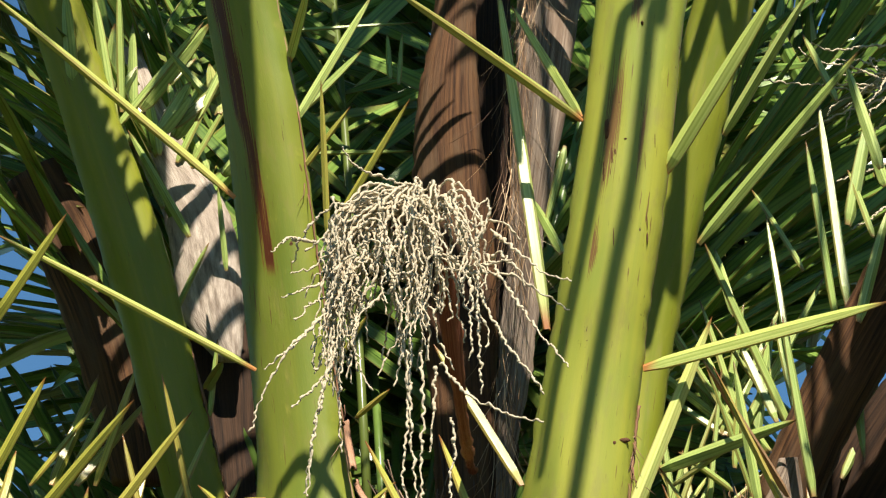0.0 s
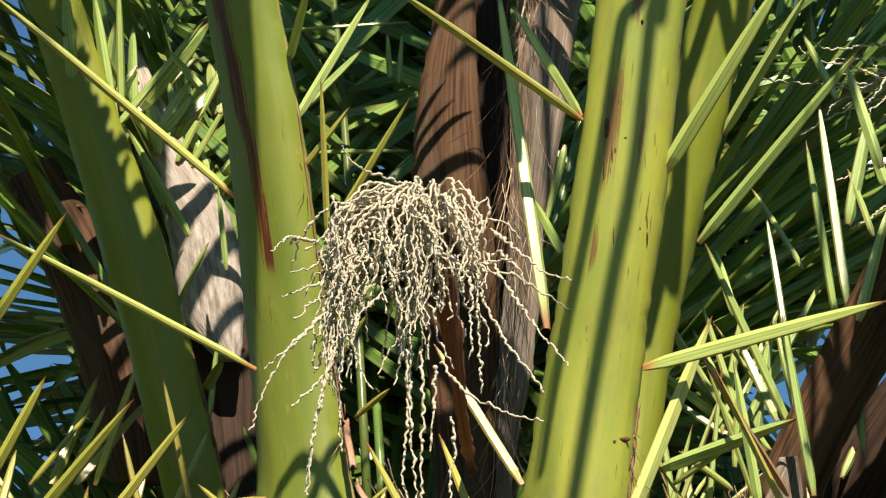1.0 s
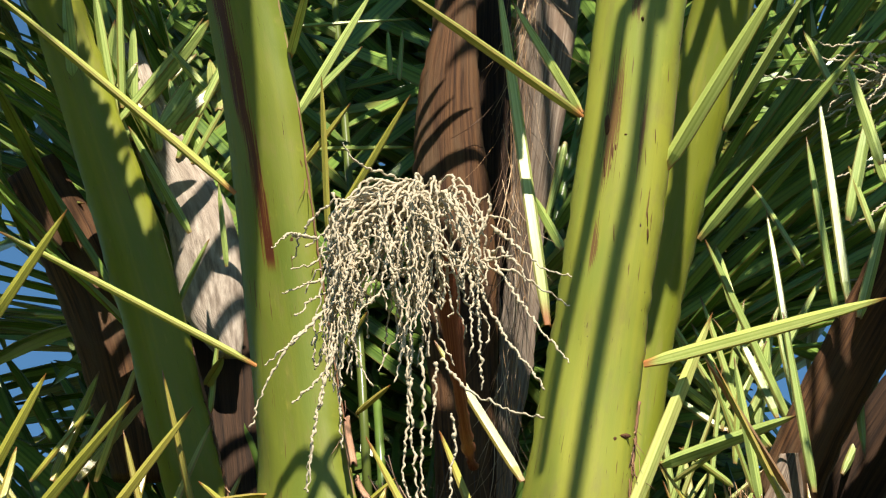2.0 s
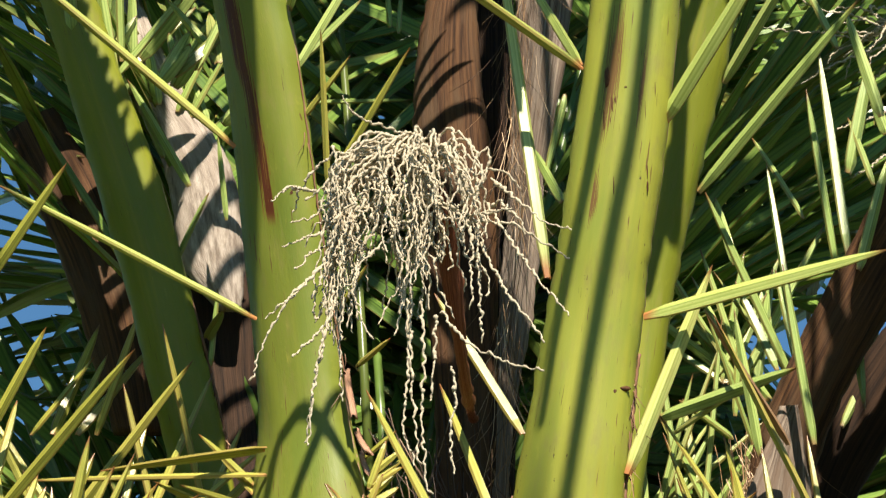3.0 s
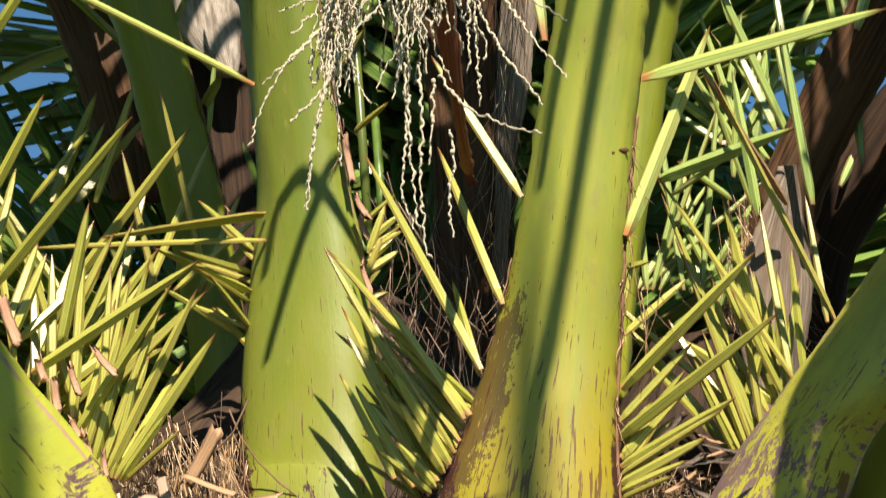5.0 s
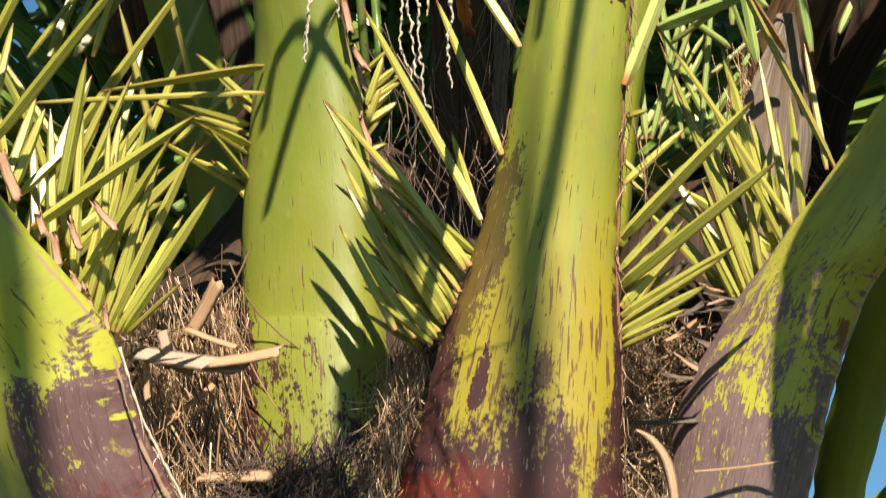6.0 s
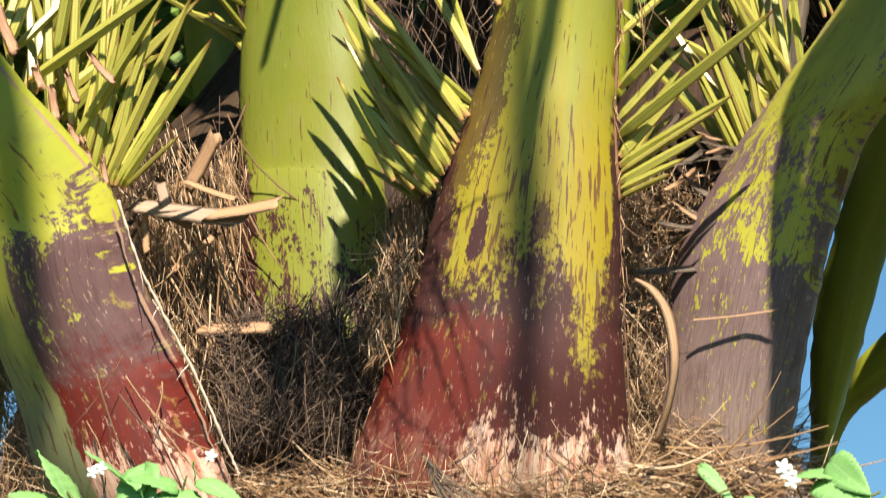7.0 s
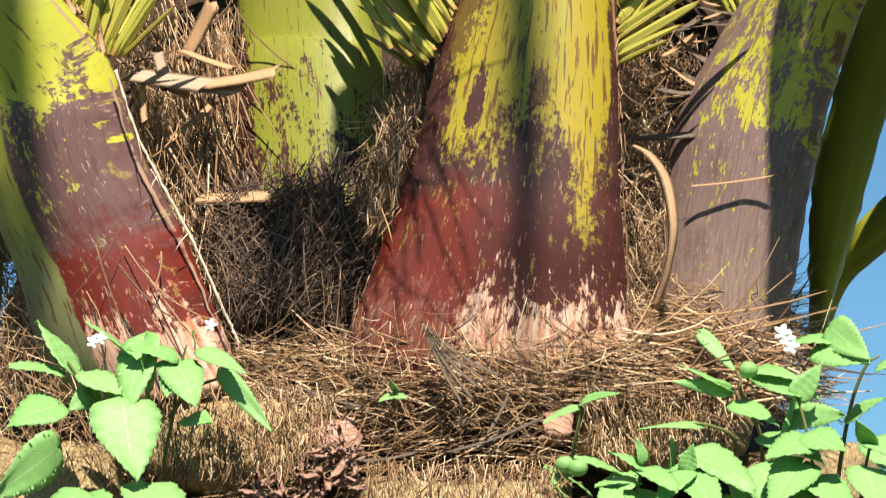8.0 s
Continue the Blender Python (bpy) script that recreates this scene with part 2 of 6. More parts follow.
SPINE = leaf_material("spine_leaflet", (0.22, 0.24, 0.025), (0.64, 0.59, 0.13), (0.20, 0.08, 0.02), (0.45, 0.22, 0.09), 0.12)
FRESH = leaf_material("fresh_leaflet", (0.32, 0.42, 0.07), (0.74, 0.80, 0.28), (0.22, 0.10, 0.03), (0.50, 0.21, 0.07), 0.15, foot_to=0.055, rough=0.26)
GREEN_LEAF = leaf_material("green_leaflet", (0.20, 0.33, 0.05), (0.66, 0.76, 0.27), (0.20, 0.10, 0.03), (0.36, 0.20, 0.08), 0.25)
# greener, darker copy of green_leaflet; part of the backdrop's shade is in this colour
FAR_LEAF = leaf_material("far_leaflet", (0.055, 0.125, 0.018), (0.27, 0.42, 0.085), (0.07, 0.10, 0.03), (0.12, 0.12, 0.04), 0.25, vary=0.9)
TWIG = strand_material("dry_twig", (0.24, 0.195, 0.115), (0.46, 0.395, 0.265), (0.64, 0.57, 0.40), 0.8)
FIBRE = strand_material("dry_fibre", (0.07, 0.034, 0.015), (0.32, 0.185, 0.08), (0.70, 0.52, 0.32))
# darker copy of dry_fibre: the shade of the hollows put into the colour
SHADED_FIBRE = strand_material("shaded_fibre", (0.035, 0.022, 0.014), (0.10, 0.06, 0.035), (0.26, 0.17, 0.10))
DEAD = streaky_material("dead_stalk", (0.022, 0.010, 0.005), (0.15, 0.072, 0.028), grey=(0.10, 0.060, 0.030), bump=0.9)
# darker copy of dead_stalk: dark brown husk, with shade put into the colour
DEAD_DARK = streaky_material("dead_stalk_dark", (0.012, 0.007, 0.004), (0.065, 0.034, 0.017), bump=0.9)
GREY_HUSK = streaky_material("grey_husk", (0.085, 0.058, 0.040), (0.36, 0.29, 0.215), grey=(0.17, 0.115, 0.075), bump=0.9)
PALE_HUSK = streaky_material("pale_husk", (0.17, 0.13, 0.095), (0.58, 0.50, 0.40), along=20.0, across=26.0, grey=(0.38, 0.315, 0.245), bump=0.9)
SCRAP = streaky_material("dry_scrap", (0.30, 0.165, 0.085), (0.54, 0.36, 0.22), along=3.0, vary=0.4)
BOOT = streaky_material("cut_boot", (0.18, 0.12, 0.05), (0.60, 0.46, 0.24), along=110.0, across=280.0, bump=1.0, grey=(0.26, 0.18, 0.085))
PINK = streaky_material("torn_sheath", (0.50, 0.23, 0.15), (0.74, 0.49, 0.36), along=40.0, across=120.0, bump=0.9)
LEAF_BASE = streaky_material("leaf_base", (0.36, 0.17, 0.09), (0.62, 0.38, 0.24), along=20.0, across=60.0)
RIM = strand_material("frayed_margin", (0.46, 0.33, 0.23), (0.62, 0.50, 0.37), (0.74, 0.63, 0.49))
BROWN_RIM = strand_material("brown_margin", (0.06, 0.028, 0.014), (0.20, 0.095, 0.045), (0.46, 0.29, 0.16))
FLOWER_STALK = streaky_material("flower_stalk", (0.13, 0.035, 0.018), (0.32, 0.115, 0.055), along=4.0)
PALE_STRAP = streaky_material("pale_strap", (0.34, 0.23, 0.15), (0.50, 0.38, 0.27), along=3.0, across=25.0)
CORE = streaky_material("fibrous_core", (0.02, 0.012, 0.008), (0.09, 0.055, 0.03), along=10.0, bump=0.9)


# ---- mesh helpers ----
AT = {}


def link(name, verts, faces, mat, parent=None, uvs=None, label="", smooth=True, kind=""):
    """One mesh object with its origin at its first vertex, under a thing or part."""
    verts = np.array([tuple(v) for v in verts], float)
    origin = verts[0].copy()
    me = bpy.data.meshes.new(name)
    me.from_pydata((verts - origin).tolist(), [], faces)
    if uvs is not None:
        layer = me.uv_layers.new(name="UVMap")
        index = np.empty(len(me.loops), int)
        me.loops.foreach_get("vertex_index", index)
        layer.data.foreach_set("uv", np.array(uvs, np.float32)[index].ravel())
    me.materials.append(mat)
    if smooth:
        me.polygons.foreach_set("use_smooth", [True] * len(me.polygons))
    ob = new(name, me)
    AT[ob] = Vector(origin)
    if parent:
        ob.parent = parent
        ob.location = AT[ob] - AT[parent]
    else:
        ob.location = origin
    if label or kind:
        tagged(ob, label, kind=kind)
    return ob


def empty(name, place, label, category, group=""):
    ob = new(name)
    ob.location = place
    AT[ob] = Vector(place)
    return tagged(ob, label, category, group)


def glide(rows, n):
    """Rows of numbers, smoothly filled in (Catmull-Rom), n steps to a span."""
    a = np.array(rows, float)
    a = np.vstack([2 * a[0] - a[1], a, 2 * a[-1] - a[-2]])
    out = []
    for i in range(1, len(a) - 2):
        for k in range(n):
            s = k / n
            out.append(0.5 * (2 * a[i] + (a[i + 1] - a[i - 1]) * s + (2 * a[i - 1] - 5 * a[i] + 4 * a[i + 1] - a[i + 2]) * s * s + (3 * a[i] - a[i - 1] - 3 * a[i + 1] + a[i + 2]) * s ** 3))
    out.append(a[-2])
    return np.array(out)


def unit(v):
    return v / (np.linalg.norm(v) + 1e-12)


def grid_faces(rings, seg, closed=True, caps=True):
    faces = []
    for i in range(rings - 1):
        for j in range(seg if closed else seg - 1):
            k = (j + 1) % seg
            faces.append((i * seg + j, i * seg + k, (i + 1) * seg + k, (i + 1) * seg + j))
    if closed and caps:
        faces.append(tuple(range(seg - 1, -1, -1)))
        faces.append(tuple((rings - 1) * seg + j for j in range(seg)))
    return faces


def stalk(name, stations, mat, parent, label="", hollow=0.35, steps=10, rough=0.004, seed=1, full=0.75, sheath=0.0):
    """A leaf stalk from its foot up: stations of (one margin, other margin, depth of its round back). Its flat face is turned from the sun side."""
    rows = glide([(*a, *b, d) for a, b, d in stations], steps)
    for _ in range(10):
        rows[1:-1] = (rows[:-2] + 2 * rows[1:-1] + rows[2:]) / 4
    seg, verts, uvs, along = 30, [], [], 0.0
    mids = (rows[:, :3] + rows[:, 3:6]) / 2
    for i, r in enumerate(rows):
        side = (r[3:6] - r[:3]) / 2
        tangent = unit(mids[min(i + 1, len(mids) - 1)] - mids[max(i - 1, 0)])
        normal = unit(np.cross(side, tangent))
        if i:
            along += np.linalg.norm(mids[i] - mids[i - 1])
        for j in range(seg):
            a = 2 * math.pi * j / seg
            c, s = math.cos(a), math.sin(a)
            deep = abs(s) ** full * r[6] * (1 if s > 0 else -hollow)
            p = mids[i] + side * c + normal * deep
            wob = noise.noise(Vector((p[0] * 11, p[1] * 11, p[2] * 5 + seed * 7))) + 0.4 * noise.noise(Vector((p[0] * 60, p[1] * 60, p[2] * 12 + seed)))
            p = p + (normal * s + unit(side) * c) * wob * rough
            if abs(c) > 0.97:
                p = p + unit(side) * c * 0.003 * noise.noise(Vector((seed, c * 3, along * 60)))
            verts.append(p)
            uvs.append((0.5 + 0.5 * c, along))
    return link(name, verts, grid_faces(len(rows), seg), mat, parent, uvs, label)


BLADE = [(0.0, 0.50), (0.03, 0.62), (0.09, 0.92), (0.2, 1.0), (0.45, 0.98), (0.66, 0.88), (0.82, 0.66), (0.94, 0.32), (1.0, 0.03)]


def blade(base, tip, width, spin=0.0, fold=0.6, sag=0.0, thick=0.0009, twist=0.0, toward=(0.1, -0.75, 0.65)):
    """Vertices, faces and uvs of one folded leaflet: a keeled blade of its own thickness, from base to a point."""
    base, tip = np.array(base, float), np.array(tip, float)
    axis = unit(tip - base)
    length = np.linalg.norm(tip - base)
    face = np.array(toward, float)
    face = unit(face - axis * (face @ axis))
    wide = np.cross(axis, face)
    verts, uvs = [], []
    for s, w in BLADE:
        a = spin + twist * s
        f, g = face * math.cos(a) + wide * math.sin(a), wide * math.cos(a) - face * math.sin(a)
        c = base + axis * length * s + np.array((0, 0, -1)) * sag * length * (s * s - s * 0.15) + f * 0.0
        half, keel = width / 2 * w * math.cos(fold * 0.7), width / 2 * w * math.sin(fold)
        t = thick * (0.4 + w)
        for k, (x, up) in enumerate(((-1, 0), (0, -1), (1, 0), (1, 0), (0, -1), (-1, 0))):
            verts.append(c + g * half * x + f * (keel * up * -1 + (t if k < 3 else -t)))
            uvs.append((0.5 + 0.5 * x, s))
    return verts, grid_faces(len(BLADE), 6), uvs


def leaflet(parent, base, tip, width, mat=SPINE, spin=None, fold=None, sag=0.0, twist=None, name="leaflet", label="", rng=random.Random(5)):
    spin = rng.choice((-1, 1)) * rng.uniform(0.2, 0.9) if spin is None else spin + 0.3
    fold = rng.uniform(0.45, 0.85) if fold is None else fold
    twist = rng.uniform(-0.4, 0.4) if twist is None else twist
    v, f, uv = blade(base, tip, width, spin, fold, sag, twist=twist)
    return link(name, v, f, mat, parent, uv, label, smooth=False)


def tube(points, radii, sides=5):
    pts = [np.array(p, float) for p in points]
    verts = []
    for i, p in enumerate(pts):
        t = unit(pts[min(i + 1, len(pts) - 1)] - pts[max(i - 1, 0)])
        a = unit(np.cross(t, (0.31, 0.9, 0.12)))
        b = np.cross(t, a)
        for j in range(sides):
            q = 2 * math.pi * j / sides
            verts.append(p + radii[i] * (a * math.cos(q) + b * math.sin(q)))
    return verts, grid_faces(len(pts), sides)


def join(pieces):
    """Several (verts, faces, uvs) as one."""
    verts, faces, uvs = [], [], []
    for p in pieces:
        n = len(verts)
        verts += list(p[0])
        faces += [tuple(i + n for i in f) for f in p[1]]
        uvs += list(p[2]) if len(p) > 2 else [(0.5, 0.5)] * len(p[0])
    return verts, faces, uvs


def thicket(name, corners, count, length, thick, mat, parent, depth=0.03, lean=(0, 0, -1), spread=1.0, seed=1, label="", bend=0.35):
    """Loose strands of dry fibre lying over a four-cornered patch (corners: top left, top right, bottom right, bottom left)."""
    rng = random.Random(seed)
    q = [np.array(c, float) for c in corners]
    pieces = []
    for _ in range(count):
        a, b = rng.random(), rng.random()
        p = (q[0] * (1 - a) + q[1] * a) * (1 - b) + (q[3] * (1 - a) + q[2] * a) * b
        p = p + np.array((0, rng.uniform(-depth, depth), 0))
        d = unit(np.array(lean, float) + spread * np.array((rng.gauss(0, 1), rng.gauss(0, 0.35), rng.gauss(0, 0.6))))
        l = length * rng.uniform(0.4, 1.5)
        curl = np.array((rng.gauss(0, 1), rng.gauss(0, 0.5), rng.gauss(0, 1))) * bend
        pts, x = [], p - d * l / 2
        for k in range(6):
            pts.append(x)
            d = unit(d + curl * 0.3)
            x = x + d * l / 5
        r = thick * rng.uniform(0.5, 1.5)
        pieces.append(tube(pts, [r, r, r, r, r * 0.8, r * 0.4], 3))
    v, f, _ = join(pieces)
    return link(name, v, f, mat, parent, None, label, kind="stuff")


def frond(parent, foot, crest, end, length, count, mat=FAR_LEAF, width=0.022, seed=1, name="frond", open_angle=0.9, face=(0, -0.5, 0.8), thick=0.016):
    """A whole feather leaf: a tapering midrib along an arch, and two ranks of leaflets (too many to count) as one part."""
    rng = random.Random(seed)
    a, b, c = (np.array(p, float) for p in (foot, crest, end))
    pts = [a * (1 - s) ** 2 + 2 * b * s * (1 - s) + c * s * s for s in np.linspace(0, 1, 24)]
    v, f = tube(pts, [thick * (1 - 0.85 * i / 23) for i in range(24)], 8)
    rib = link(name, v, f, mat, parent, [(0.5, 0.5)] * len(v))
    pieces = []
    for k in range(count):
        s = 0.06 + 0.93 * k / count
        x = s * 23
        i = min(int(x), 22)
        p = pts[i] + (pts[i + 1] - pts[i]) * (x - i)
        t = unit(pts[i + 1] - pts[i])
        up = np.array(face, float)
        up = unit(up - t * (up @ t))
        side = np.cross(t, up) * (1 if k % 2 else -1)
        w = open_angle + rng.gauss(0, 0.16) - 0.45 * s
        d = unit(t * math.cos(w) + side * math.sin(w) + up * rng.gauss(0.12, 0.2))
        l = length * (0.45 + 0.75 * math.sin(math.pi * min(1, 0.18 + 0.8 * s))) * rng.uniform(0.85, 1.1)
        pieces.append(blade(p, p + d * l, width * rng.uniform(0.8, 1.2), rng.uniform(-0.9, 0.9), 0.5, rng.uniform(0.0, 0.22), 0.0006, 0.5, up))
    v, f, uv = join(pieces)
    link("foliage", v, f, mat, rib, uv, smooth=False, kind="stuff")
    return rib


# ---- ground ----
def build_ground():
    n = Nodes("dry_ground", 0.95)
    p = n.world_place()
    g = n.noise(p, 1.3, 5)
    h = n.noise(p, 40.0, 5, 0.7)
    n.bump(h, 0.6, 0.02)
    mat = n.done(n.mix(n.step(g, 0.35, 0.65), n.mix(h, (0.030, 0.024, 0.013), (0.075, 0.058, 0.032)), n.mix(h, (0.014, 0.026, 0.006), (0.045, 0.060, 0.016))))
    rings = [0.0, 1, 2, 3, 4, 6, 9, 14, 25, 60, 200, 900, 4000]
    verts, seg = [], 48
    for r in rings:
        for j in range(seg):
            a = 2 * math.pi * j / seg
            x, y = r * math.cos(a), 3 + r * math.sin(a)
            verts.append((x, y, 0.05 * noise.noise(Vector((x, y, 0)) * 0.6) * min(1, r / 2) if r < 100 else 0.0))
    tagged(link("ground", verts, grid_faces(len(rings), seg, True, False), mat), "dry grassy ground round the palm's foot", "ground", kind="structure")


build_ground()

# ---- the palm: trunk and core ----
palm = empty("palm_tree", (-0.10, 3.5, 0.0), "low date palm with green stalks, maroon feet and fibrous trunk", "palm tree")


def build_trunk():
    rows = [(0.0, 0.56), (0.3, 0.50), (0.8, 0.48), (1.3, 0.48), (1.940, 0.48), (2.011, 0.475), (2.073, 0.44), (2.155, 0.38), (2.258, 0.35),
            (2.470, 0.27), (2.568, 0.18), (2.661, 0.10), (2.718, 0.02)]
    fine, seg, verts, uvs = glide(rows, 6), 72, [], []
    for z, r in fine:
        for j in range(seg):
            a = 2 * math.pi * j / seg
            d = Vector((math.cos(a), math.sin(a), 0))
            k = r + 0.022 * noise.noise(Vector((d.x * 4, d.y * 4, z * 7))) + 0.010 * noise.noise(Vector((d.x * 14, d.y * 14, z * 22)))
            verts.append((-0.10 + d.x * k, 3.5 + d.y * k, z))
            uvs.append((3 * abs(1 - 2 * j / seg), z))
    link("trunk", verts, grid_faces(len(fine), seg), CORE, palm, uvs, "dark fibrous trunk")


build_trunk()


def boot(left, right, low, depth, mat, name="boot_stub"):
    """A sawn leaf foot: a broad thick wedge with a rounded worn face; left, right: its upper corners, low: its lower middle."""
    l, r, m = (np.array(p, float) for p in (left, right, low))
    verts, uvs = [], []
    nu, nv = 14, 9
    down = m - (l + r) / 2
    for k in range(nv):
        s = k / (nv - 1)
        for j in range(nu):
            u = j / (nu - 1)
            x = 2 * u - 1
            e = (l * (1 - u) + r * u) + down * s * (1 - 0.25 * x * x)
            front = depth * (1 - abs(x) ** 3) * (1 - (2 * s - 1) ** 4) ** 0.5
            e = e + np.array((0, -front, 0)) + 0.006 * np.array(noise.noise_vector(Vector(e) * 35))
            verts.append(e)
            uvs.append((u, s * 0.12))
    n = len(verts)
    for v in list(verts):
        verts.append(v + np.array((0, 0.05 + depth, 0)))
        uvs.append(uvs[len(verts) - n - 1])
    f = grid_faces(nv, nu, False)
    faces = f + [tuple(i + n for i in reversed(q)) for q in f]
    rim = [j for j in range(nu)] + [k * nu + nu - 1 for k in range(1, nv)] + [(nv - 1) * nu + j for j in range(nu - 2, -1, -1)] + [k * nu for k in range(nv - 2, 0, -1)]
    for a, b in zip(rim, rim[1:] + rim[:1]):
        faces.append((a, a + n, b + n, b))
    return link(name, verts, faces, mat, palm, uvs)


boot((-0.282, 2.985, 2.045), (-0.104, 2.975, 2.042), (-0.195, 2.955, 1.959), 0.030, BOOT)
boot((0.104, 2.985, 2.037), (0.269, 3.020, 2.037), (0.182, 2.985, 1.965), 0.030, BOOT)
boot((-0.085, 2.945, 1.961), (0.099, 2.945, 1.952), (0.002, 2.910, 1.881), 0.04, BOOT)
boot((-0.475, 3.020, 2.029), (-0.308, 2.985, 2.002), (-0.387, 2.965, 1.916), 0.03, BOOT)
boot((0.263, 3.040, 1.985), (0.404, 3.170, 2.010), (0.323, 3.060, 1.913), 0.04, BOOT)
boot((-0.131, 2.945, 2.013), (-0.088, 2.945, 2.017), (-0.108, 2.935, 1.983), 0.006, PINK)
boot((0.077, 2.945, 2.013), (0.104, 2.945, 2.016), (0.091, 2.935, 1.987), 0.006, PINK)

# lower rows of old leaf feet round the trunk, down to the ground
for ring in range(13):
    for k in range(11):
        a = 2 * math.pi * (k + 0.5 * (ring % 2)) / 11
        z = 1.889 - 0.03 - 0.155 * ring
        rr = 0.49 + 0.03 * (ring > 10)
        c = Vector((-0.10 + rr * math.sin(a), 3.5 - rr * math.cos(a), z))
        side = Vector((math.cos(a), math.sin(a), 0)) * 0.115
        out = Vector((math.sin(a), -math.cos(a), 0))
        pts, uv = [], []
        for i, (dz, wide, d) in enumerate(((0.07, 1.0, -0.03), (0.075, 0.95, 0.035), (0.0, 0.7, 0.05), (-0.07, 0.35, 0.02), (-0.085, 0.2, -0.03))):
            for j, x in enumerate((-1, -0.6, 0, 0.6, 1)):
                pts.append(c + side * wide * x + out * d * (1 - 0.5 * x * x) + Vector((0, 0, dz)))
                uv.append((j / 4, i * 0.03))
        link("boot_stub", pts, grid_faces(5, 5, False), BOOT, palm, uv)

# ---- the palm: living leaf stalks ----
FRONT = stalk_material("front_stalk", (0.25, 0.275, 0.036), (0.31, 0.238, 0.014), 0.44, 0.240, 0.072, 1.3, red=(0.125, 0.013, 0.005), dashes=1.5, climb=0.13, climb_to=0.20, foot_drop=0.9, ragged=0.42,
                       lobes=((0.30, 0.14, 0.02), (0.58, 0.08, -0.03), (0.84, 0.14, 0.07)), blots=((0.30, 0.265, 0.075, 0.055, 1.0), (0.08, 0.40, 0.34, 0.17, 0.75), (0.62, 0.275, 0.09, 0.03, 0.8)), red_at=0.180, rim_climb=0.13, grazes=((0.42, 0.95, 0.22, 0.14), (0.40, 0.82, 0.10, 0.05), (0.75, 0.93, 0.06, 0.10), (0.55, 1.08, 0.12, 0.07)))
LEFT = stalk_material("left_stalk", (0.172, 0.205, 0.027), (0.20, 0.215, 0.024), 0.38, 0.10, -0.2, 4.1, climb=0.27, climb_to=0.30, scar=(1.14, 0.69, 0.745, 1.6, 0.21))
LOW = stalk_material("low_stalk", (0.32, 0.35, 0.034), (0.47, 0.44, 0.045), 0.34, 0.25, 0.06, 7.7, climb=0.0, plum=(0.13, 0.07, 0.064), ragged=0.9, strip=0.6)
RIGHT = stalk_material("right_stalk", (0.26, 0.265, 0.04), (0.42, 0.39, 0.042), 0.45, 0.27, -0.1, 9.2, red=(0.26, 0.19, 0.145), plum=(0.19, 0.125, 0.115), climb=0.30, climb_to=0.35, ragged=1.5)
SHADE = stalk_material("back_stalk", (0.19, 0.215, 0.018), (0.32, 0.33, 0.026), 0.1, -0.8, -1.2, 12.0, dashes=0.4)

front = stalk("leaf_stalk", [
    ((-0.112, 2.992, 2.048), (0.159, 2.980, 2.031), 0.030),
    ((-0.097, 2.992, 2.094), (0.159, 2.980, 2.078), 0.045),
    ((-0.079, 2.992, 2.135), (0.159, 2.980, 2.119), 0.050),
    ((-0.059, 2.992, 2.184), (0.158, 2.970, 2.169), 0.050),
    ((-0.043, 2.992, 2.233), (0.157, 2.970, 2.221), 0.047),
    ((-0.024, 2.992, 2.291), (0.158, 2.970, 2.279), 0.044),
    ((-0.005, 2.992, 2.355), (0.159, 2.970, 2.343), 0.042),
    ((0.022, 2.992, 2.416), (0.157, 2.970, 2.406), 0.040),
    ((0.048, 2.992, 2.498), (0.163, 2.970, 2.488), 0.038),
    ((0.067, 2.982, 2.588), (0.170, 2.960, 2.578), 0.036),
    ((0.098, 2.962, 2.751), (0.191, 2.940, 2.742), 0.034),
    ((0.108, 2.952, 2.806), (0.197, 2.930, 2.797), 0.033),
    ((0.128, 2.932, 2.927), (0.214, 2.910, 2.917), 0.032),
    ((0.152, 2.912, 3.114), (0.236, 2.890, 3.102), 0.031),
    ((0.178, 2.882, 3.321), (0.258, 2.860, 3.307), 0.028),
    ((0.213, 2.772, 3.615), (0.279, 2.750, 3.599), 0.022)], FRONT, palm, "yellow-green leaf stalk with a maroon foot", seed=1)
left = stalk("leaf_stalk", [
    ((-0.206, 3.140, 2.190), (-0.057, 3.090, 2.175), 0.044),
    ((-0.201, 3.150, 2.275), (-0.054, 3.100, 2.259), 0.050),
    ((-0.199, 3.180, 2.384), (-0.057, 3.120, 2.363), 0.050),
    ((-0.195, 3.200, 2.424), (-0.061, 3.130, 2.402), 0.048),
    ((-0.192, 3.215, 2.545), (-0.066, 3.140, 2.519), 0.045),
    ((-0.184, 3.225, 2.668), (-0.078, 3.145, 2.637), 0.043),
    ((-0.181, 3.215, 2.742), (-0.092, 3.145, 2.715), 0.039),
    ((-0.189, 3.195, 2.846), (-0.110, 3.135, 2.821), 0.035),
    ((-0.201, 3.175, 2.951), (-0.126, 3.115, 2.925), 0.033),
    ((-0.221, 3.145, 3.106), (-0.148, 3.085, 3.076), 0.031),
    ((-0.241, 3.125, 3.228), (-0.171, 3.065, 3.196), 0.030),
    ((-0.279, 3.075, 3.439), (-0.214, 3.015, 3.402), 0.027),
    ((-0.355, 2.975, 3.767), (-0.300, 2.915, 3.722), 0.022)], LEFT, palm, "green leaf stalk with a long brown scar", seed=2)
